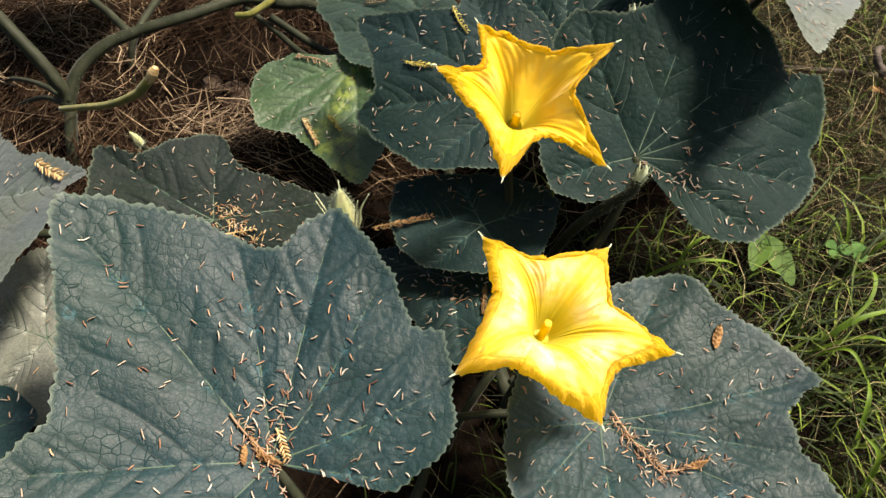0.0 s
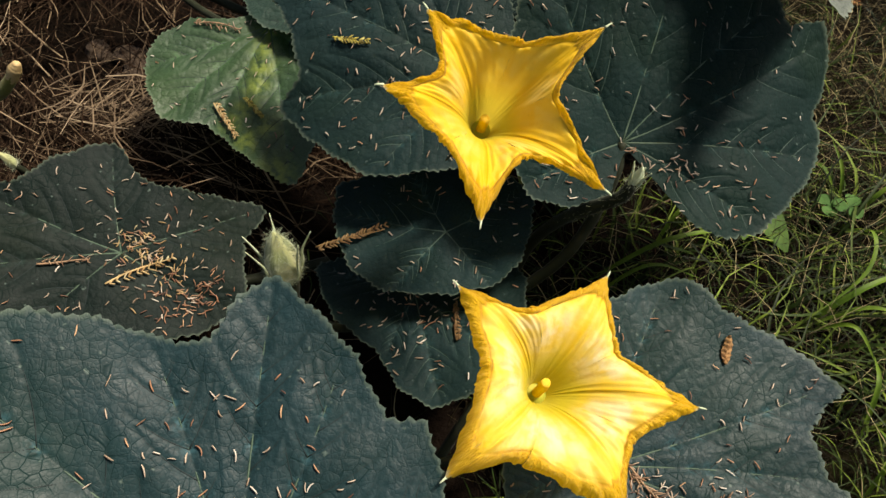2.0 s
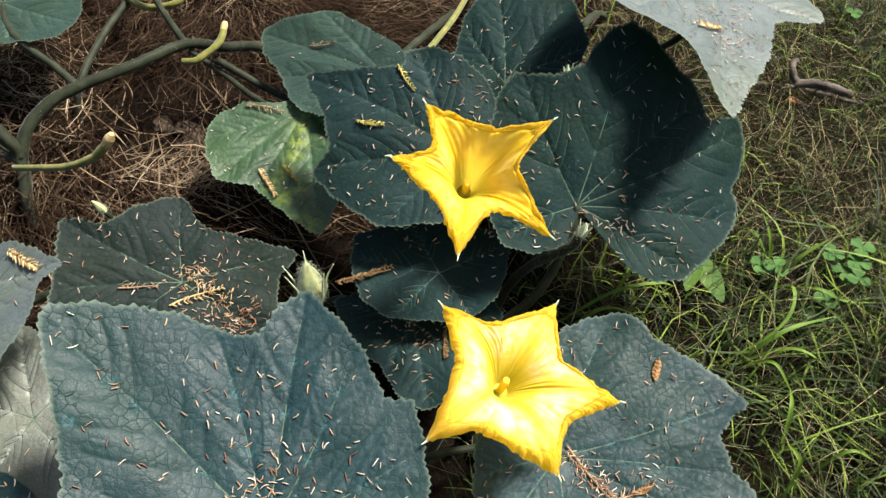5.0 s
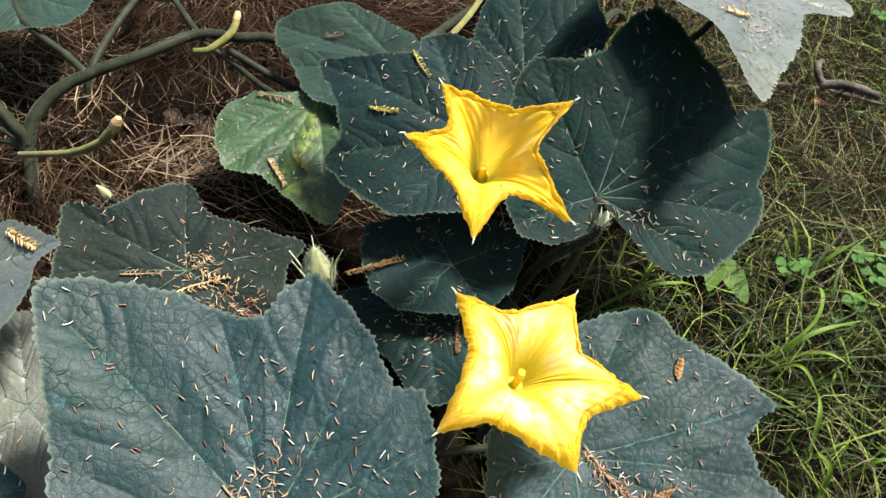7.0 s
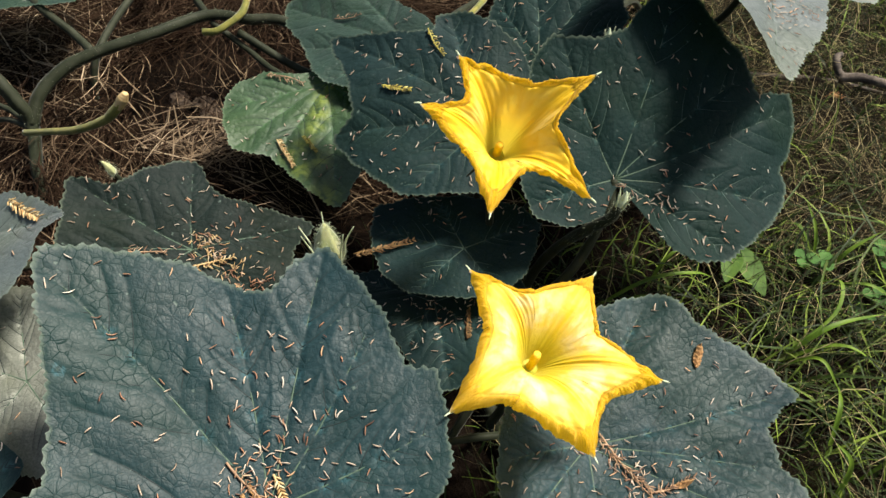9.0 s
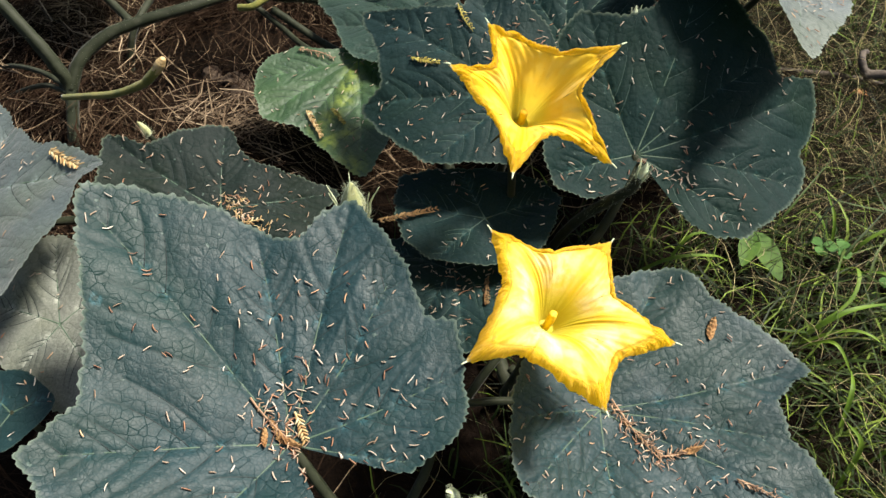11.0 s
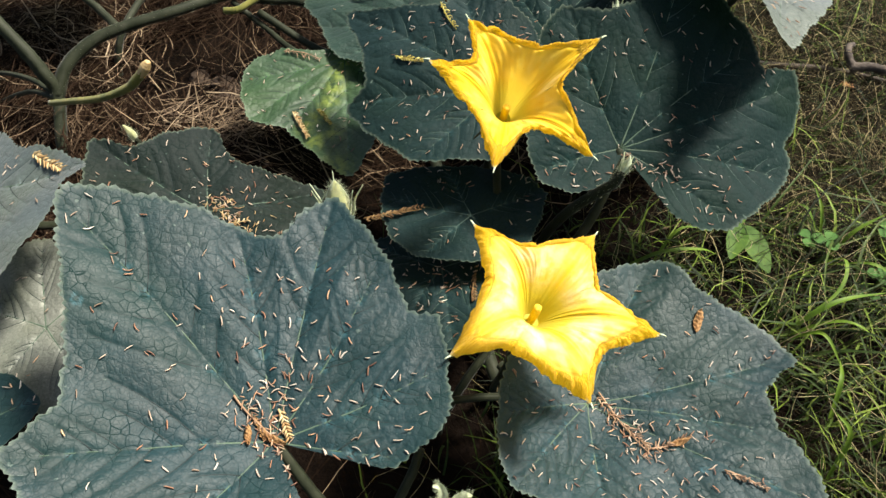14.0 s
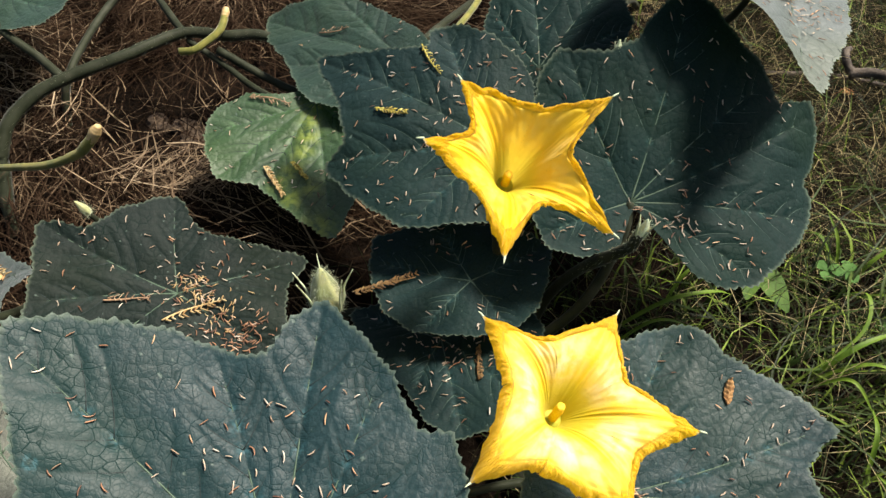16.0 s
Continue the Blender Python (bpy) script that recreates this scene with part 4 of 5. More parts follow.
        me = mesh_of("petal", world_v, f, skin, {"reach": tipness.ravel(), "rib": rib.ravel(), "web": (web * 0.9).ravel(), "across": (across + 3.0 * i).ravel(), "along": (path[None] * np.ones_like(k)).ravel()}, {"flowco": q + i * 0.3})
        if flower is None:
            # the tube under the throat carries the five lobes
            line = [o - n * 0.011, o - n * 0.0095, o - n * 0.008, o - n * 0.0045]
            tv, tf = tube_arrays(smooth_line(line, 14), (0.006, 0.0080, 0.0086, 0.0090), 20, 0.04)
            flower = child("flower", mesh_of("flower", tv, tf, M_THROAT), plant, label)
        pet = child("petal", me, flower)
        end = o + T[0] * u + T[1] * v + T[2] * n
        out = (T[0] * u + T[1] * v) / math.hypot(T[0], T[1])
        ends.append((end - out * 0.002, end + out * 0.002 + n * 0.0008, end + out * 0.0045 + n * 0.0005))
    lean = np.array(Vector(n + np.array((0.0, 0.12, 0.3))).normalized())
    line = smooth_line([o - n * 0.010, o - n * 0.004 + lean * 0.004, o + lean * 0.010, o + lean * reach], 18)
    sv, sf = tube_arrays(line, (0.0046, 0.0042, 0.0040, 0.0042, 0.0044, 0.0036), 12, 0.10, seed=seed)
    for pts in ends:
        tube("petal_thread", pts, (0.0010, 0.0007, 0.0003), M_WHITE, flower, "thin white thread at a petal's point", 6, 8)
    child("stamen", mesh_of("stamen", sv, sf, M_STAMEN), flower, "orange-yellow stamen column in the throat")
    base = o - n * 0.013
    for i in range(5):
        a = radians(tips[i][0] + 36)
        d = u * math.cos(a) + v * math.sin(a)
        tube("sepal", [base + d * 0.008, base + d * 0.018 + n * 0.006, base + d * 0.030 + n * 0.010, base + d * 0.040 + n * 0.004], (0.0030, 0.0024, 0.0016, 0.0006), M_STEM, flower, "", 6, 14)
    foot = np.array(foot)
    tube("stalk", [base + n * 0.002, base - n * 0.03, 0.5 * (base - n * 0.05 + foot) + np.array((0.006, 0.004, 0)), foot], (0.0075, 0.0050, 0.0050, 0.0060), M_STEM, flower, "hairy green flower stalk", 10, ribs=5)
    return flower


squash_flower("open golden-yellow squash flower with five pointed lobes, behind", (0.0652, 0.5789, 0.3212), (0.12, -0.358, 0.926),
    ((121, 0.091, 0.060), (27, 0.092, 0.091), (311, 0.106, 0.071), (253, 0.101, 0.073), (180, 0.093, 0.100)),
    ((155, 0.051, 0.075), (69, 0.047, 0.074), (357, 0.044, 0.077), (284, 0.051, 0.068), (217, 0.059, 0.069)), (0.07, 0.62, 0.02), 21, M_PETAL,
    (0.076, 0.082, 0.086, 0.080, 0.086), 0.92, 0.016)
squash_flower("open bright yellow squash flower in full sun, in front", (0.0828, 0.3749, 0.2362), (0.225, -0.142, 0.964),
    ((130, 0.104, 0.038), (53, 0.104, 0.038), (343, 0.110, 0.054), (286, 0.105, 0.046), (213, 0.113, 0.037)),
    ((171, 0.064, 0.055), (107, 0.056, 0.053), (18, 0.057, 0.046), (312, 0.071, 0.049), (234, 0.073, 0.055)), (0.06, 0.42, 0.01), 22, M_PETAL_PALE,
    (0.074, 0.070, 0.082, 0.084, 0.090), 1.32, 0.022)


# ---- vine stems ----
def stem(points, radii, label="", parent=None, material=None, ribs=5, seed=0):
    return tube("stem", points, radii, material or M_STEM, parent or vine, label, 12, 10 * len(points), 0.10, ribs, seed)


def hairs(parent, points, radius, count, length, seed):
    """Short bristles all round a stem."""
    rng = np.random.default_rng(seed)
    line = smooth_line(points, 60)
    i = rng.integers(0, 59, count)
    d = rng.normal(0, 1, (count, 3))
    t = line[i + 1] - line[i]
    t /= np.linalg.norm(t, axis=1)[:, None]
    d -= (d * t).sum(1)[:, None] * t
    d /= np.linalg.norm(d, axis=1)[:, None]
    a = line[i] + (line[i + 1] - line[i]) * rng.random((count, 1)) + d * radius * 0.9
    b = a + d * (length * rng.uniform(0.5, 1.0, count))[:, None] + rng.normal(0, length * 0.15, (count, 3))
    v, f = strands(np.stack([a, (a + b) / 2, b], 1), np.full(count, 0.00035), (1, 0.8, 0.3))
    child("bristles", mesh_of("bristles", v, f, M_HAIR), parent, "fine pale bristles")


MAIN = [(-0.601, 0.905, 0.10), (-0.586, 0.939, 0.13), (-0.552, 0.974, 0.15), (-0.505, 1.0, 0.16), (-0.424, 1.039, 0.165), (-0.349, 1.092, 0.16),
        (-0.283, 1.085, 0.155), (-0.222, 1.083, 0.15), (-0.12, 1.05, 0.11), (-0.04, 0.93, 0.05), (0.0, 0.78, 0.03), (0.03, 0.60, 0.02), (0.06, 0.45, 0.015), (0.10, 0.34, 0.012)]
m = stem(MAIN, (0.0095, 0.0095, 0.0085, 0.0085, 0.008, 0.009, 0.009), "thick ribbed grey-green main vine")
hairs(m, MAIN[:8], 0.0088, 700, 0.0035, 31)
FORK = [(-0.595, 0.80, -0.02), (-0.600, 0.855, 0.05), (-0.601, 0.905, 0.10), (-0.611, 0.915, 0.135), (-0.640, 0.935, 0.18), (-0.72, 0.99, 0.25), (-0.80, 1.04, 0.24), (-0.90, 1.10, 0.12), (-0.98, 1.16, 0.0)]
m = stem(FORK, (0.008, 0.009, 0.0105, 0.009, 0.008, 0.007), "upright forked squash stem")
hairs(m, FORK[:6], 0.0088, 300, 0.0035, 32)
stem([(-0.600, 0.905, 0.10), (-0.66, 0.950, 0.10), (-0.76, 1.02, 0.06), (-0.84, 1.06, 0.0)], (0.0045, 0.004, 0.0035), "thin green leaf stalk")
stem([(-0.604, 0.900, 0.10), (-0.66, 0.937, 0.085), (-0.75, 0.98, 0.03), (-0.80, 1.0, -0.01)], (0.0045, 0.004, 0.0035), "thin green leaf stalk")
CURL = [(-0.600, 0.878, 0.108), (-0.54, 0.842, 0.14), (-0.481, 0.810, 0.17), (-0.430, 0.793, 0.20), (-0.410, 0.790, 0.218), (-0.395, 0.791, 0.234)]
m = stem(CURL, (0.0048, 0.0050, 0.0056, 0.0068, 0.0060), "bent flower stalk with a withered yellow end", None, M_STALK_Y)
tube("stalk_end", [(-0.404, 0.7903, 0.223), (-0.394, 0.791, 0.236), (-0.388, 0.7915, 0.244)], (0.0064, 0.0072, 0.0040), M_TWIG_GOLD, m, "dried golden end")
stem([(-0.494, 1.318, 0.11), (-0.529, 1.227, 0.10), (-0.552, 1.118, 0.09), (-0.569, 1.082, 0.05), (-0.581, 1.055, -0.02)], (0.007, 0.006, 0.006, 0.006), "grey-green side vine")
stem([(-0.349, 1.092, 0.16), (-0.388, 1.164, 0.162), (-0.426, 1.239, 0.17), (-0.46, 1.33, 0.17), (-0.50, 1.45, 0.10), (-0.53, 1.55, -0.01)], (0.006, 0.005, 0.0045), "thin green stalk rising from the node")
stem([(-0.50, 1.31, 0.115), (-0.450, 1.251, 0.13), (-0.394, 1.222, 0.15), (-0.372, 1.232, 0.16), (-0.364, 1.270, 0.17), (-0.37, 1.34, 0.15), (-0.39, 1.44, 0.0)], (0.006, 0.0065, 0.006, 0.005), "looping young green stalk", None, M_STALK_Y)
stem([(-0.494, 1.318, 0.11), (-0.579, 1.408, 0.11), (-0.711, 1.561, 0.06), (-0.86, 1.70, -0.01)], (0.008, 0.008, 0.007), "grey-green side vine")
m = stem([(-0.350, 1.052, 0.155), (-0.330, 1.046, 0.160), (-0.313, 1.053, 0.165), (-0.288, 1.071, 0.175), (-0.279, 1.097, 0.187)], (0.0058, 0.0056, 0.0056, 0.0052), "pale yellow curled flower stalk", None, M_STALK_Y)
tube("stalk_end", [(-0.281, 1.091, 0.184), (-0.2785, 1.098, 0.1885), (-0.277, 1.103, 0.192)], (0.0054, 0.006, 0.004), M_TWIG_GOLD, m, "frayed golden end")
stem([(-0.345, 1.088, 0.150), (-0.288, 1.053, 0.12), (-0.249, 1.015, 0.11), (-0.20, 0.955, 0.13), (-0.150, 0.918, 0.155)], (0.005, 0.0048, 0.0045), "leaf stalk of the yellowing leaf")
stem([(0.03, 0.96, 0.19), (0.109, 1.168, 0.12), (0.177, 1.380, 0.05), (0.22, 1.50, -0.01)], (0.0048, 0.005, 0.005), "bright yellow old leaf stalk", plant, M_STALK_Y)
stem([(0.150, 0.99, 0.24), (0.152, 1.104, 0.18), (0.171, 1.313, 0.08), (0.18, 1.45, -0.01)], (0.0045, 0.005, 0.005), "dark green leaf stalk", plant)
stem([(0.27, 0.95, 0.19), (0.300, 1.023, 0.18), (0.352, 1.123, 0.14), (0.402, 1.223, 0.08), (0.46, 1.33, -0.01)], (0.005, 0.006, 0.006), "green leaf stalk", plant)
stem([(0.30, 1.08, 0.17), (0.326, 1.166, 0.14), (0.355, 1.265, 0.08), (0.38, 1.36, -0.01)], (0.004, 0.0045, 0.0045), "yellow leaf stalk", plant, M_STALK_Y)
stem([(-0.03, 0.366, 0.060), (0.0, 0.369, 0.080), (0.060, 0.379, 0.070), (0.112, 0.387, 0.040), (0.14, 0.39, 0.0)], (0.004, 0.0045, 0.0045), "shaded leaf stalk under the front flower", plant)
stem([(0.050, 0.425, 0.100), (0.027, 0.403, 0.080), (0.0, 0.382, 0.030), (-0.012, 0.37, -0.01)], (0.005, 0.005, 0.005), "shaded leaf stalk leaning under the front flower", plant)
stem([(-0.030, 0.300, 0.110), (-0.038, 0.282, 0.095), (-0.048, 0.270, 0.075), (-0.061, 0.256, 0.045), (-0.075, 0.24, -0.01)], (0.005, 0.005, 0.005), "shaded stalk in the dark under the big leaf", plant)


# ---- buds ----
def ribbon(points, width, taper, fold=0.25, twist=0.0, n=24):
    """A grass blade with a folded middle, along a curve."""
    p = smooth_line(points, n)
    tan = np.gradient(p, axis=0)
    tan /= np.linalg.norm(tan, axis=1)[:, None]
    side = np.cross(tan, (0, 0, 1.0))
    side /= np.linalg.norm(side, axis=1)[:, None] + 1e-9
    up = np.cross(side, tan)
    a = twist * np.linspace(0, 1, n)[:, None]
    side, up = side * np.cos(a) + up * np.sin(a), up * np.cos(a) - side * np.sin(a)
    w = 0.5 * width * np.interp(np.linspace(0, 1, n), np.linspace(0, 1, len(taper)), taper)[:, None]
    v = np.stack([p - side * w, p - side * w * 0.5 - up * w * fold * 0.5, p - up * w * fold, p + side * w * 0.5 - up * w * fold * 0.5, p + side * w], 1).reshape(-1, 3)
    i, j = np.meshgrid(np.arange(n - 1), np.arange(4), indexing="ij")
    f = np.stack([i * 5 + j, i * 5 + j + 1, (i + 1) * 5 + j + 1, (i + 1) * 5 + j], -1).reshape(-1, 4)
    return v, f


def bud(label, base, axis, length, width, sepals, seed, material, hair=0, tipcurl=0.0):
    base, ax = np.array(base), np.array(Vector(axis).normalized())
    u, v, n = axes(ax)
    k = np.linspace(0, 1, 22)
    prof = np.interp(k, (0, 0.12, 0.32, 0.55, 0.75, 0.90, 1), (0.55, 0.92, 1.0, 0.84, 0.55, 0.30, 0.06)) * width / 2
    line = base + np.outer(k * length, n) + np.outer(np.sin(k * 2.4) * tipcurl, u)
    vv, ff = tube_arrays(line, prof, 20, 0.05, 5, seed)
    ob = child("bud", mesh_of("bud", vv, ff, material), plant, label)
    rng = np.random.default_rng(seed)
    for i in range(sepals):
        a = 2 * np.pi * i / sepals + 0.4 + rng.normal(0, 0.2)
        d = u * math.cos(a) + v * math.sin(a)
        r = width * 0.5
        tube("sepal", [base + d * r * 0.7, base + d * r * 1.15 + n * length * 0.25, base + d * r * 1.30 + n * length * 0.50, base + d * r * rng.uniform(1.5, 2.2) + n * length * rng.uniform(0.8, 1.05)],
             (0.0017, 0.0015, 0.0011, 0.0004), M_SEPAL, ob, "", 6, 16)
    if hair:
        i = (21 * rng.random(hair) ** 2.6).astype(int)
        a = rng.uniform(0, 2 * np.pi, hair)
        d = np.cos(a)[:, None] * u + np.sin(a)[:, None] * v
        p = line[i] + d * prof[i][:, None] * 0.98
        e = p + d * 0.0065 * rng.uniform(0.3, 1, hair)[:, None] + rng.normal(0, 0.0012, (hair, 3))
        hv, hf = strands(np.stack([p, (p + e) / 2, e], 1), np.full(hair, 0.00030), (1, 0.8, 0.3))
        child("down", mesh_of("down", hv, hf, M_HAIR), ob, "fine white hairs")
    return ob


b = bud("hairy pale green flower bud with thin sepals, standing between leaves", (-0.114, 0.507, 0.236), (-0.03, 0.22, 0.97), 0.054, 0.029, 5, 41, M_BUD, 2000)
tube("stalk", [(-0.110, 0.507, 0.233), (-0.112, 0.500, 0.18), (-0.08, 0.52, 0.09), (-0.02, 0.56, 0.02)], (0.006, 0.0048, 0.005), M_STEM, b, "hairy green bud stalk")
b = bud("small downy pale green flower bud", (-0.400, 0.700, 0.190), (-0.45, 0.1, 0.88), 0.024, 0.010, 0, 42, M_BUD, 160, 0.002)
tube("stalk", [(-0.400, 0.700, 0.191), (-0.385, 0.70, 0.15), (-0.37, 0.70, 0.06), (-0.36, 0.72, -0.01)], (0.0035, 0.003, 0.003), M_STEM, b)
RB = [(0.105, 0.575, 0.02), (0.130, 0.590, 0.10), (0.152, 0.575, 0.17), (0.174, 0.546, 0.235), (0.187, 0.535, 0.262), (0.193, 0.536, 0.280)]
b = bud("tiny cream bud tip on a bent hairy stalk", (0.193, 0.536, 0.278), (0.15, 0.1, 0.98), 0.022, 0.010, 4, 43, M_WHITE, 100, 0.002)
tube("stalk", RB, (0.006, 0.0065, 0.0065, 0.006, 0.005), M_STEM, b, "arched hairy green stalk")
hairs(b, RB[2:], 0.006, 220, 0.0035, 44)
b = bud("small white bud at a leaf's edge", (0.206, 0.728, 0.345), (0.0, 0.1, 1.0), 0.020, 0.008, 2, 45, M_WHITE, 80)
tube("stalk", [(0.206, 0.728, 0.346), (0.205, 0.74, 0.28), (0.18, 0.75, 0.12), (0.12, 0.74, 0.02)], (0.003, 0.003, 0.003), M_STEM, b)
b = bud("downy pale young shoot with curled leaf tips, low in the shade", (-0.018, 0.216, 0.138), (0.15, 0.2, 0.95), 0.024, 0.026, 0, 46, M_SHOOT, 1500, 0.004)
tube("stalk", [(-0.018, 0.216, 0.140), (-0.012, 0.235, 0.09), (0.0, 0.28, 0.01)], (0.0045, 0.0045, 0.005), M_STEM, b)
for pts, w in (([(-0.016, 0.214, 0.146), (-0.010, 0.221, 0.158), (-0.008, 0.228, 0.168), (-0.011, 0.233, 0.175), (-0.017, 0.233, 0.177)], 0.011),
               ([(-0.012, 0.212, 0.146), (-0.002, 0.219, 0.156), (0.006, 0.224, 0.165), (0.013, 0.227, 0.170), (0.019, 0.226, 0.169)], 0.014),
               ([(-0.022, 0.212, 0.144), (-0.028, 0.219, 0.154), (-0.036, 0.223, 0.158), (-0.042, 0.222, 0.154)], 0.012),
               ([(-0.014, 0.208, 0.144), (0.0, 0.206, 0.152), (0.012, 0.210, 0.156), (0.020, 0.211, 0.150)], 0.012)):
    v, f = ribbon(pts, w, (0.7, 1, 0.9, 0.6, 0.25), 0.9, 0.5)
    child("young_leaf", mesh_of("young_leaf", v, f, M_SHOOT), b, "pale folded young leaf")
    hairs(b, pts, 0.0035, 260, 0.0040, 47)


# ---- fallen needles ----
def needle_lines(blade, q, rng, length=(0.0045, 0.0090)):
    n = len(q)
    a = rng.uniform(0, 2 * np.pi, n)
    ln = rng.uniform(*length, n)
    bend = rng.normal(0, 0.3, n)
    s = np.linspace(-0.5, 0.5, 5)
    ang = a[:, None] + bend[:, None] * s
    pts = q[:, None] + np.stack([ln[:, None] * s * np.cos(ang), ln[:, None] * s * np.sin(ang)], -1)
    tilt = np.abs(rng.normal(0, 0.10, n)[:, None] * ln[:, None] * (s + 0.5))
    return blade.place(pts.reshape(-1, 2)).reshape(n, 5, 3) + blade.n * (0.0014 + tilt + np.abs(rng.normal(0, 0.0004, (n, 1))))[..., None]


def scatter(blade, count, rng, heap=()):
    """Spots on a leaf: loose all over, and denser round the heaps (x, y, spread, count)."""
    out = []
    m = len(blade.edge)
    i = rng.integers(0, m, count)
    out.append(blade.edge[i] * (np.sqrt(rng.random(count)) * 0.95)[:, None])
    for x, y, w, c in heap:
        out.append(np.array((x, y)) + rng.normal(0, w, (c, 2)))
    q = np.vstack(out)
    r = np.hypot(q[:, 0], q[:, 1])
    ea, er = np.arctan2(blade.edge[:, 1], blade.edge[:, 0]), np.hypot(blade.edge[:, 0], blade.edge[:, 1])
    o = np.argsort(ea)
    lim = np.interp(np.arctan2(q[:, 1], q[:, 0]), ea[o], er[o], period=2 * np.pi)
    return q[r < lim * 0.95]


def fallen_needles(key, count, russet, heap=(), seed=0, golden=False):
    rng = np.random.default_rng(500 + seed)
    blade = LEAVES[key]
    q = scatter(blade, count, rng, heap)
    pick = rng.random(len(q)) < russet
    for mask, mat, name, label in ((~pick, M_TWIG_GOLD, "golden_needles", "small heap of golden conifer needles on a squash leaf") if golden else (~pick, M_NEEDLE, "pale_needles", "pale tan conifer needles scattered on a squash leaf"),
                                   (pick, M_NEEDLE_DARK, "russet_needles", "russet conifer needles lying on a squash leaf")):
        if mask.sum() < 2:
            continue
        lines = needle_lines(blade, q[mask], rng)
        v, f = strands(lines, rng.uniform(0.0009, 0.0014, mask.sum()), (0.55, 1, 1, 0.95, 0.45), True, 0.5)
        tagged(new(name, mesh_of(name, v, f, mat)), label, "conifer needles", kind="stuff")


fallen_needles("big", 127, 0.35, ((-0.01, 0.03, 0.022, 40),  (0.03, 0.05, 0.04, 22), (-0.02, 0.10, 0.04, 18), (0.07, 0.03, 0.03, 14)), 1)
fallen_needles("big", 0, 0.8, ((-0.008, 0.010, 0.011, 26), (0.004, -0.002, 0.008, 10), (0.012, 0.02, 0.010, 12)), 21)
fallen_needles("lower_right", 180, 0.35, ((0.03, -0.02, 0.012, 35), (0.045, -0.045, 0.014, 40), (0.06, -0.09, 0.03, 35), (0.09, -0.04, 0.02, 16)), 2)
fallen_needles("right", 115, 0.35, ((0.05, -0.03, 0.015, 22), (0.09, -0.05, 0.025, 18)), 3)
fallen_needles("top_mid", 150, 0.25, (), 4)
fallen_needles("yellow", 75, 0.25, (), 5)
fallen_needles("back_left", 24, 0.3, (), 6)
fallen_needles("back_right", 33, 0.3, ((-0.005, 0.02, 0.014, 10),), 7)
fallen_needles("top_right", 150, 0.62, ((-0.06, -0.15, 0.035, 60), (0.0, -0.08, 0.05, 50)), 8)
fallen_needles("mid_left", 90, 0.35, ((0.02, 0.008, 0.018, 40), (0.04, -0.025, 0.02, 32), (0.077, -0.044, 0.014, 12)), 9)
fallen_needles("mid_left", 0, 1.0, ((0.060, -0.058, 0.016, 60), (0.085, -0.050, 0.010, 25)), 22)
fallen_needles("mid_left", 0, 0.1, ((0.020, 0.002, 0.012, 48), (0.045, -0.016, 0.015, 26)), 23, True)
fallen_needles("left", 60, 0.3, (), 10)
fallen_needles("grey", 18, 0.2, (), 11)
fallen_needles("small_low", 12, 0.4, (), 12)
fallen_needles("centre", 39, 0.3, (), 13)
fallen_needles("centre_low", 45, 0.3, ((0.0, -0.02, 0.03, 40), (0.03, -0.03, 0.02, 20)), 14)


def conifer_sprig(label, key, a, b, mat, pairs, needle=0.009, seed=0, lift=0.003, wide=None):
    """A short dead twig with two rows of needles, lying on a leaf from a to b."""
    blade = LEAVES[key]
    rng = np.random.default_rng(700 + seed)
    a, b = np.array(a), np.array(b)
    k = np.linspace(0, 1, 16)
    d = b - a
    side = np.array((-d[1], d[0])) / np.linalg.norm(d)
    q = a + k[:, None] * d + side * (np.sin(k * 3.0 + seed) * 0.06 * np.linalg.norm(d))[:, None]
    line = blade.place(q, lift)
    ob = tagged(new("conifer_sprig"), label, "conifer sprig", "sprigs on the leaves")
    v, f = tube_arrays(line, (0.0011, 0.0009, 0.0005), 6)
    child("twig", mesh_of("twig", v, f, mat), ob)
    lines = []
    for i in range(int(pairs * 1.6)):
        i /= 1.6
        t = (i + 0.5) / pairs + rng.normal(0, 0.01)
        o = a + t * d
        for sgn in (1, -1):
            if mat is M_TWIG_RUST and rng.random() < 0.25:
                continue
            ln = needle * (1 - 0.5 * abs(t - 0.45)) * rng.uniform(0.55, 1.15)
            w = d / np.linalg.norm(d) * rng.uniform(*((0.3, 1.0) if mat is M_TWIG_RUST else (0.55, 0.85))) + side * sgn * rng.uniform(*((0.25, 0.95) if mat is M_TWIG_RUST else (0.5, 0.8)))
            s = np.linspace(0, 1, 5)[:, None]
            p = o + s * w * ln
            lines.append(blade.place(p, 0.0) + blade.n * (lift + 0.0015 * s * (1 - s) + rng.uniform(0, 0.0012)))
    v, f = strands(np.array(lines), rng.uniform(*(wide or (0.0011, 0.0018) if mat is M_TWIG_RUST else (0.0017, 0.0025)), len(lines)), (0.8, 1, 1, 0.9, 0.4), True, 0.5)
    child("foliage", mesh_of("foliage", v, f, mat), ob)
    return ob


conifer_sprig("golden dead conifer sprig on a green leaf", "left", (0.098, 0.026), (0.146, -0.006), M_TWIG_GOLD, 13, 0.010, 1)
conifer_sprig("small yellow conifer sprig on a dark leaf", "top_mid", (-0.130, 0.056), (-0.092, 0.045), M_TWIG_YELLOW, 8, 0.007, 2)
conifer_sprig("yellow-brown conifer sprig at a leaf's edge", "top_mid", (-0.070, 0.128), (-0.050, 0.088), M_TWIG_YELLOW, 6, 0.006, 3)
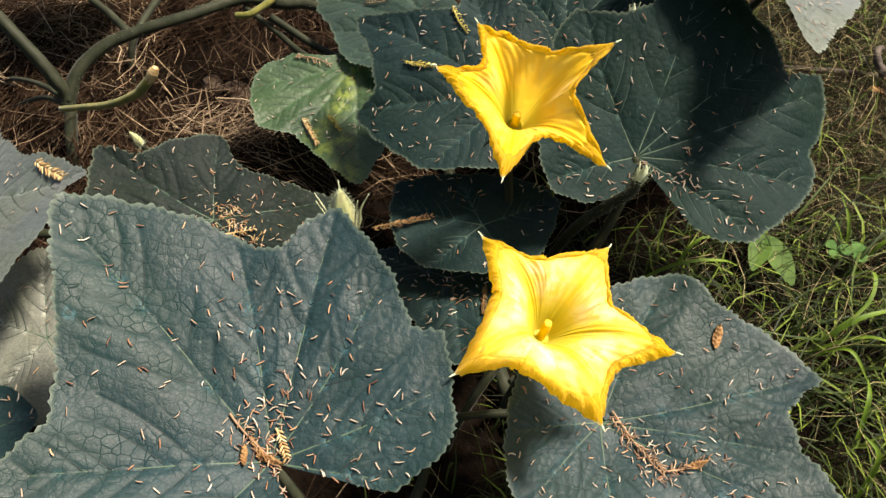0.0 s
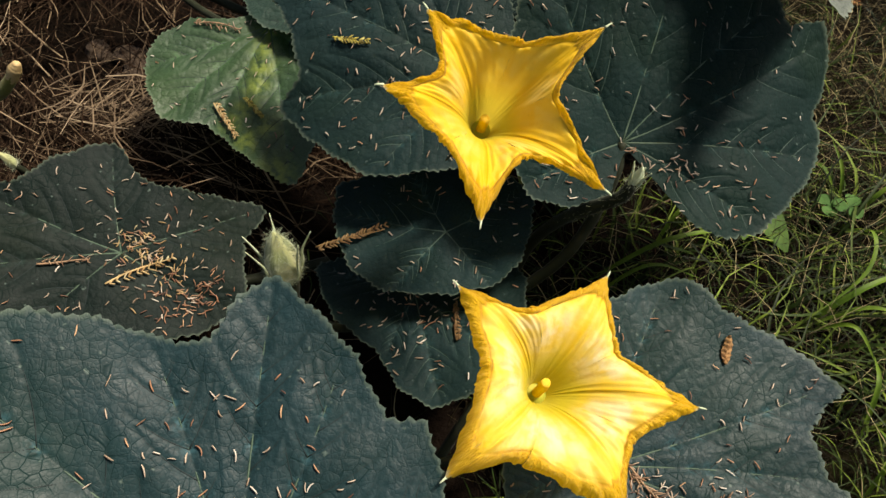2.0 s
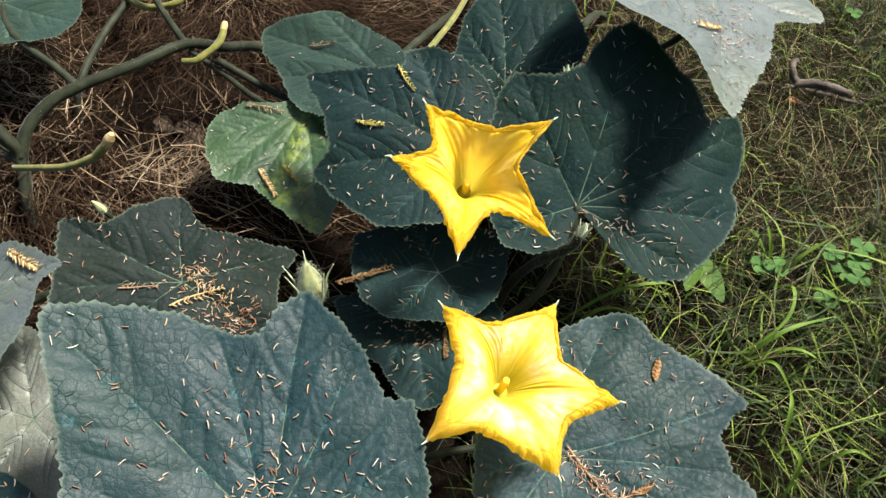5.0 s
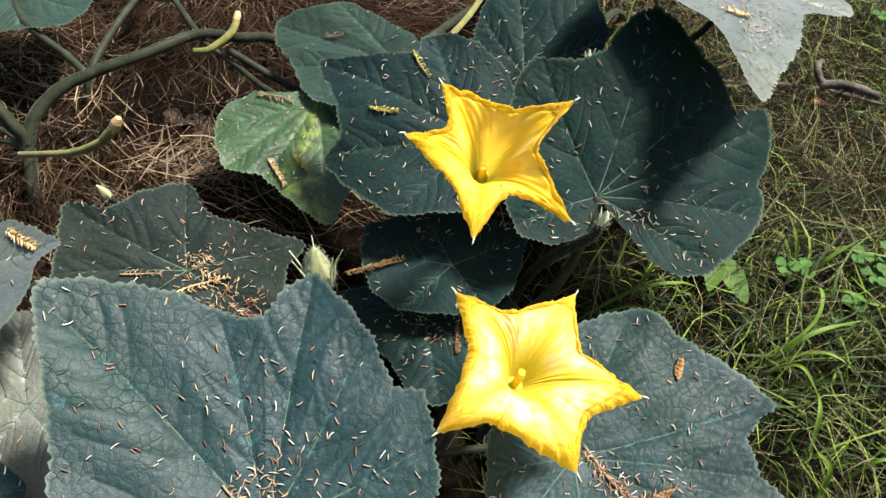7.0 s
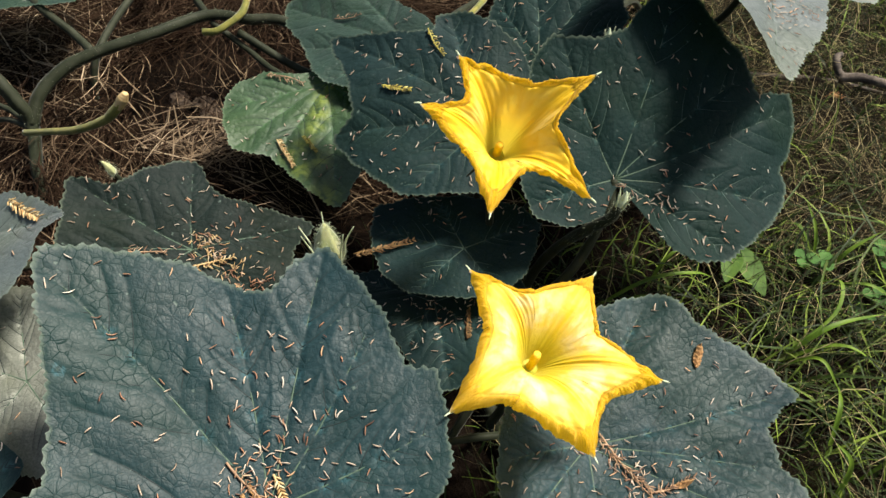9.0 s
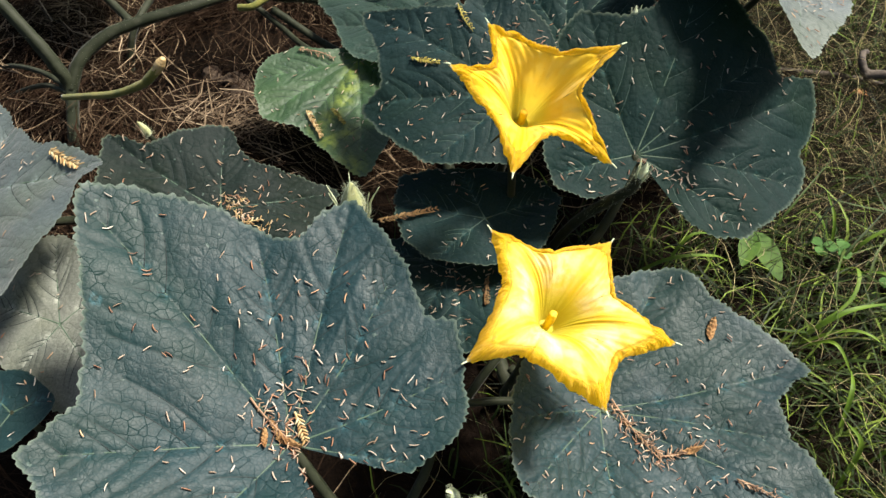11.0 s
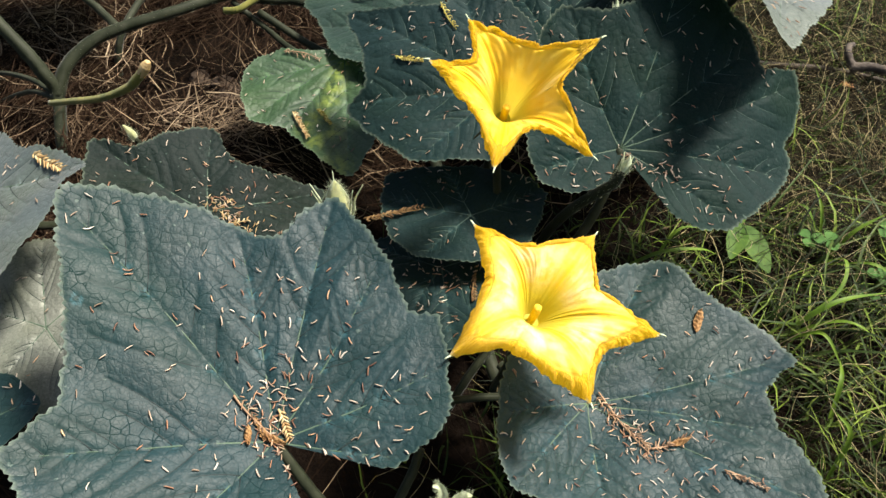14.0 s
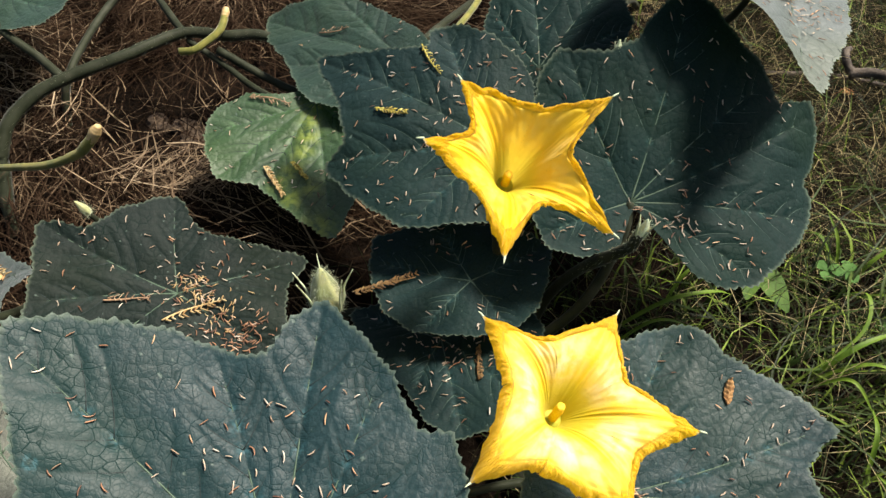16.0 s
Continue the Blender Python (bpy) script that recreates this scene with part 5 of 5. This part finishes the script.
conifer_sprig("golden-brown conifer sprig on the yellowing leaf", "yellow", (-0.066, -0.106), (-0.040, -0.160), M_TWIG_GOLD, 16, 0.0065, 4, 0.004, (0.0026, 0.0036))
conifer_sprig("bright yellow conifer sprig on the yellowing leaf", "yellow", (-0.031, -0.104), (-0.010, -0.138), M_TWIG_YELLOW, 10, 0.0055, 5, 0.004, (0.0024, 0.0032))
conifer_sprig("reddish-brown twig scrap on the yellowing leaf", "yellow", (-0.090, 0.010), (-0.036, -0.006), M_TWIG_RUST, 10, 0.008, 6)
conifer_sprig("golden-brown conifer sprig on the front leaf", "lower_right", (0.116, -0.079), (0.152, -0.098), M_TWIG_RUST, 11, 0.007, 7)
conifer_sprig("long russet conifer twig across the front leaf", "lower_right", (0.008, 0.008), (0.056, -0.058), M_TWIG_RUST, 16, 0.010, 8)
conifer_sprig("russet conifer twig end on the front leaf", "lower_right", (0.050, -0.054), (0.095, -0.040), M_TWIG_RUST, 11, 0.009, 9)
conifer_sprig("golden conifer sprig on the silver leaf", "top_right", (-0.098, -0.168), (-0.050, -0.142), M_TWIG_GOLD, 10, 0.009, 10)
conifer_sprig("rusty conifer sprig on the needle-strewn leaf", "mid_left", (-0.076, -0.007), (-0.030, -0.009), M_TWIG_RUST, 5, 0.009, 11)
conifer_sprig("straw-coloured conifer sprig on the needle-strewn leaf", "mid_left", (-0.014, -0.035), (0.051, -0.008), M_TWIG_GOLD, 7, 0.009, 13)
conifer_sprig("orange-brown conifer sprig on the shaded leaf", "centre", (-0.132, -0.004), (-0.062, 0.014), M_TWIG_AMBER, 15, 0.0085, 14, 0.006)
conifer_sprig("olive-brown conifer sprig on the low leaf", "centre_low", (0.041, -0.022), (0.038, -0.066), M_TWIG_AMBER, 9, 0.006, 15)
conifer_sprig("rust-brown twig scrap in the big leaf's hollow", "big", (-0.034, 0.036), (0.006, -0.008), M_TWIG_RUST, 9, 0.008, 17)
conifer_sprig("small tan conifer sprig in the big leaf's hollow", "big", (0.002, 0.026), (0.012, 0.002), M_TWIG_GOLD, 5, 0.007, 18)
conifer_sprig("brown twig scrap on the back leaf", "back_left", (-0.119, 0.111), (-0.071, 0.094), M_TWIG_RUST, 6, 0.006, 16)


def bark_scale(label, key, a, b, width, mat, seed):
    """A small curved brown scale with cross ridges, lying on a leaf."""
    blade = LEAVES[key]
    a, b = np.array(a), np.array(b)
    d = b - a
    ln = np.linalg.norm(d)
    side = np.array((-d[1], d[0])) / ln
    s, t = np.linspace(0, 1, 26), np.linspace(-1, 1, 11)
    S, T = np.meshgrid(s, t, indexing="ij")
    rag = np.random.default_rng(40 + seed).normal(0, 1, (26, 11))
    w = width * 0.5 * np.sin(np.pi * np.clip(S * 0.92 + 0.06, 0, 1)) ** 0.6 * (1 + 0.18 * rag.cumsum(0) / np.sqrt(np.arange(1, 27))[:, None])
    q = a + S[..., None] * d + (T * w)[..., None] * side
    h = 0.0028 + 0.0016 * (1 - T * T) + 0.0007 * np.sign(np.sin(S * 34 + 5 * np.abs(T))) * np.abs(np.sin(S * 34 + 5 * np.abs(T))) ** 0.4 + 0.0012 * np.sin(S * 5 + seed) + 0.0004 * rag + 0.0012 * np.sin(3 * T + 4 * S + seed)
    top = blade.place(q.reshape(-1, 2)) + h.reshape(-1, 1) * blade.n
    low = top - blade.n * 0.0007
    v = np.vstack([top, low])
    i, j = np.meshgrid(np.arange(25), np.arange(10), indexing="ij")
    f = np.stack([i * 11 + j, i * 11 + j + 1, (i + 1) * 11 + j + 1, (i + 1) * 11 + j], -1).reshape(-1, 4)
    tagged(new("bark_scale", mesh_of("bark_scale", v, np.vstack([f, f[:, ::-1] + 286]), mat)), label, "bark scale", "scales on the leaves")


bark_scale("ridged tan bark scale on the front leaf", "lower_right", (0.130, 0.098), (0.123, 0.074), 0.010, M_BARK, 1)
bark_scale("rust-brown bud scale in the leaf's hollow", "big", (-0.022, 0.010), (-0.020, -0.006), 0.006, M_BARK, 2)
bark_scale("brown bud scale by the leaf stalk", "big", (-0.018, 0.018), (-0.004, -0.002), 0.005, M_BARK, 3)
bark_scale("frayed brown scale by the leaf stalk", "big", (-0.012, 0.004), (0.010, -0.003), 0.006, M_BARK, 4)
bark_scale("small brown scale among needles on the front leaf", "lower_right", (0.070, -0.050), (0.094, -0.042), 0.007, M_BARK, 5)


# ---- lawn plants ----
def crabgrass(label, blades):
    ob = tagged(new("grass_tuft"), label, "grass tuft", "coarse grass in the lawn")
    for pts, w, tw in blades:
        v, f = ribbon(pts, w * 0.65, (0.6, 0.9, 1, 0.9, 0.6, 0.05), 0.3, tw)
        child("blade", mesh_of("blade", v, f, M_BLADE), ob)


crabgrass("coarse bright green grass arching over the lawn", [
    ([(0.554, 0.622, 0.0), (0.585, 0.638, 0.05), (0.632, 0.653, 0.075)], 0.010, 0.3),
    ([(0.554, 0.622, 0.0), (0.548, 0.580, 0.06), (0.523, 0.533, 0.05), (0.451, 0.497, 0.012)], 0.009, 0.5),
    ([(0.559, 0.619, 0.0), (0.588, 0.581, 0.05), (0.629, 0.566, 0.035), (0.695, 0.565, 0.02)], 0.008, -0.3),
    ([(0.552, 0.636, 0.0), (0.547, 0.669, 0.06), (0.545, 0.714, 0.075)], 0.007, 0.6)])
crabgrass("coarse green grass blades beside the leaf", [
    ([(0.448, 0.495, 0.0), (0.506, 0.510, 0.06), (0.598, 0.536, 0.045)], 0.011, 0.2),
    ([(0.448, 0.495, 0.0), (0.504, 0.494, 0.04), (0.535, 0.478, 0.05), (0.570, 0.458, 0.02)], 0.009, 0.4),
    ([(0.450, 0.490, 0.0), (0.48, 0.47, 0.05), (0.50, 0.43, 0.03)], 0.008, -0.4)])
crabgrass("broad green grass blade", [([(0.519, 0.730, 0.0), (0.533, 0.690, 0.05), (0.553, 0.654, 0.02)], 0.009, 0.2), ([(0.50, 0.735, 0.0), (0.47, 0.72, 0.04), (0.44, 0.70, 0.02)], 0.007, 0.2)])
crabgrass("green grass tuft low in the lawn", [
    ([(0.445, 0.300, 0.0), (0.460, 0.329, 0.055), (0.445, 0.352, 0.07)], 0.009, 0.4), ([(0.466, 0.360, 0.0), (0.478, 0.40, 0.05), (0.495, 0.436, 0.04)], 0.009, 0.2),
    ([(0.49, 0.33, 0.0), (0.53, 0.34, 0.05), (0.57, 0.33, 0.03)], 0.007, -0.2)])
crabgrass("shaded grass blades under the leaves", [
    ([(0.215, 0.590, 0.0), (0.29, 0.600, 0.055), (0.36, 0.612, 0.05), (0.40, 0.62, 0.02)], 0.010, 0.2), ([(0.20, 0.56, 0.0), (0.27, 0.57, 0.06), (0.34, 0.56, 0.03)], 0.008, 0.3),
    ([(0.30, 0.62, 0.0), (0.34, 0.65, 0.05), (0.40, 0.66, 0.03)], 0.008, 0.3), ([(0.25, 0.54, 0.0), (0.29, 0.52, 0.06), (0.33, 0.49, 0.03)], 0.007, 0.3)])
crabgrass("bright grass blades at the lawn's far edge", [
    ([(0.86, 1.0, 0.0), (0.91, 0.985, 0.05), (0.97, 0.94, 0.03)], 0.011, 0.2), ([(0.88, 0.90, 0.0), (0.90, 0.95, 0.07), (0.94, 1.02, 0.06)], 0.010, 0.3),
    ([(0.80, 1.25, 0.0), (0.83, 1.30, 0.07), (0.90, 1.32, 0.05)], 0.009, 0.2), ([(0.74, 0.50, 0.0), (0.79, 0.47, 0.05), (0.84, 0.43, 0.02)], 0.008, 0.2)])


def broad_leaf(p, heading, length, width, pitch, material, name, parent, notch=0.0, tip=1.0):
    """A small flat weed leaf from its stalk's end p."""
    s, t = np.linspace(0, 1, 14), np.linspace(-1, 1, 9)
    S, T = np.meshgrid(s, t, indexing="ij")
    w = width * 0.5 * np.sin(np.pi * S ** tip * 0.98 + 0.02) ** 0.75
    x = S * length * (1 - notch * np.exp(-(T / 0.25) ** 2) * S ** 6)
    z = 0.15 * np.abs(T) * w - 0.12 * length * S * S
    c, sn = math.cos(heading), math.sin(heading)
    cp, sp = math.cos(pitch), math.sin(pitch)
    X, Z = x * cp - z * sp, x * sp + z * cp
    Y = T * w
    v = np.stack([p[0] + X * c - Y * sn, p[1] + X * sn + Y * c, p[2] + Z], -1).reshape(-1, 3)
    i, j = np.meshgrid(np.arange(13), np.arange(8), indexing="ij")
    f = np.stack([i * 9 + j, (i + 1) * 9 + j, (i + 1) * 9 + j + 1, i * 9 + j + 1], -1).reshape(-1, 4)
    return child(name, mesh_of(name, v, f, material), parent)


def clover(label, x, y, h, size, turn):
    z = float(ground_z(x, y))
    ob = tagged(new("clover"), label, "clover", "clover in the lawn")
    top = (x, y, z + h)
    tube("stalk", [(x + 0.006, y - 0.004, z - 0.003), (x + 0.004, y, z + 0.5 * h), top], (0.0008, 0.0007), M_CLOVER, ob, "", 6, 10)
    for i in range(3):
        broad_leaf(top, radians(turn + 120 * i), size, size * 1.05, 0.15, M_CLOVER, "leaflet", ob, 0.18, 1.35)


for i, (cx, cy) in enumerate(((0.525, 0.635), (0.546, 0.628), (0.641, 0.645), (0.652, 0.618), (0.664, 0.600), (0.690, 0.650), (0.605, 0.573), (0.676, 0.628), (0.93, 1.22))):
    clover("small three-leaved clover in the grass", cx, cy, 0.045 + 0.006 * (i % 3), 0.018 + 0.002 * (i % 2), 47 * i)

w = tagged(new("weed_plant"), "small bright green weed under the big leaf's edge", "weed")
tube("stalk", [(0.428, 0.668, -0.01), (0.429, 0.660, 0.03), (0.430, 0.652, 0.050)], (0.0015, 0.0012), M_WEED, w, "", 6, 10)
for a, l, p in ((-2.05, 0.064, 0.0), (-1.28, 0.080, -0.1), (-1.65, 0.040, -0.4), (1.6, 0.05, 0.1)):
    broad_leaf((0.430, 0.656, 0.050), a, l, l * 0.46, p, M_WEED, "leaf", w, 0.0, 0.8)
w = tagged(new("weed_plant"), "small green weed among the grass", "weed")
tube("stalk", [(0.585, 0.555, -0.01), (0.586, 0.556, 0.012)], (0.001, 0.001), M_WEED, w, "", 6, 8)
for a, l in ((-0.4, 0.02), (1.2, 0.022), (2.9, 0.018)):
    broad_leaf((0.586, 0.556, 0.012), a, l, l * 0.7, 0.2, M_CLOVER, "leaf", w)

# a broken stick and dead leaves in the lawn
st = tagged(new("stick"), "short broken grey stick lying in dry grass", "stick")
tube("branch", [(0.735, 1.030, 0.040), (0.763, 1.020, 0.048), (0.788, 1.005, 0.050), (0.822, 0.990, 0.044)], (0.0085, 0.0075, 0.008, 0.0065), M_STICK, st, "", 10, 24, 0.25)
tube("side_branch", [(0.738, 1.030, 0.042), (0.733, 1.045, 0.052), (0.738, 1.066, 0.058), (0.752, 1.078, 0.055)], (0.0075, 0.0065, 0.006, 0.0045), M_STICK, st, "", 10, 24, 0.25)
tagged(new("long_stick", None), "thin grey stick lying along the straw", "stick")
tube("branch", [(0.50, 1.09, 0.02), (0.62, 1.07, 0.02), (0.74, 1.05, 0.018), (0.86, 0.99, 0.016)], (0.004, 0.0045, 0.0035), M_STICK, bpy.data.objects["long_stick"], "", 8, 30, 0.25)


def dead_leaf(label, x, y, heading, length, width):
    ob = tagged(new("dead_leaf"), label, "dead leaf", "dead leaves on the ground")
    broad_leaf((x, y, float(ground_z(x, y)) + 0.022), heading, length, width, -0.1, M_DEAD, "blade", ob)
    tube("stalk", [(x, y, float(ground_z(x, y)) + 0.022), (x - 0.012 * math.cos(heading), y - 0.012 * math.sin(heading), float(ground_z(x, y)) + 0.016)], (0.0008, 0.0006), M_DEAD, ob, "", 6, 8)


dead_leaf("curled orange-brown dead leaf by the stick", 0.725, 1.020, 0.1, 0.035, 0.020)
dead_leaf("small brown dead leaf in the grass", 0.60, 0.55, 2.0, 0.022, 0.012)
dead_leaf("dry brown leaf scrap on the soil", -0.24, 1.03, 0.7, 0.04, 0.022)


def clod(x, y, size, seed):
    """A lump of dark soil."""
    bm = bmesh.new()
    bmesh.ops.create_icosphere(bm, subdivisions=3, radius=size)
    for v in bm.verts:
        k = 1 + 0.45 * noise.noise(v.co * (1.6 / size) + Vector((seed, 0, 0))) + 0.2 * noise.noise(v.co * (4 / size))
        v.co = Vector((v.co.x * k * 1.2, v.co.y * k, v.co.z * k * 0.7))
    me = bpy.data.meshes.new("soil_clod")
    bm.to_mesh(me)
    bm.free()
    me.materials.append(M_CLOD)
    ob = tagged(new("soil_clod", me), "crumbly dark brown lump of soil in the straw", "soil clod", "clods in the bare patch")
    ob.location = (x, y, float(ground_z(x, y)) + size * 0.35)


rng = np.random.default_rng(77)
for i in range(26):
    clod(-0.30 + rng.normal(0, 0.07), 1.0 + rng.normal(0, 0.05), rng.uniform(0.006, 0.018), i * 3.1)
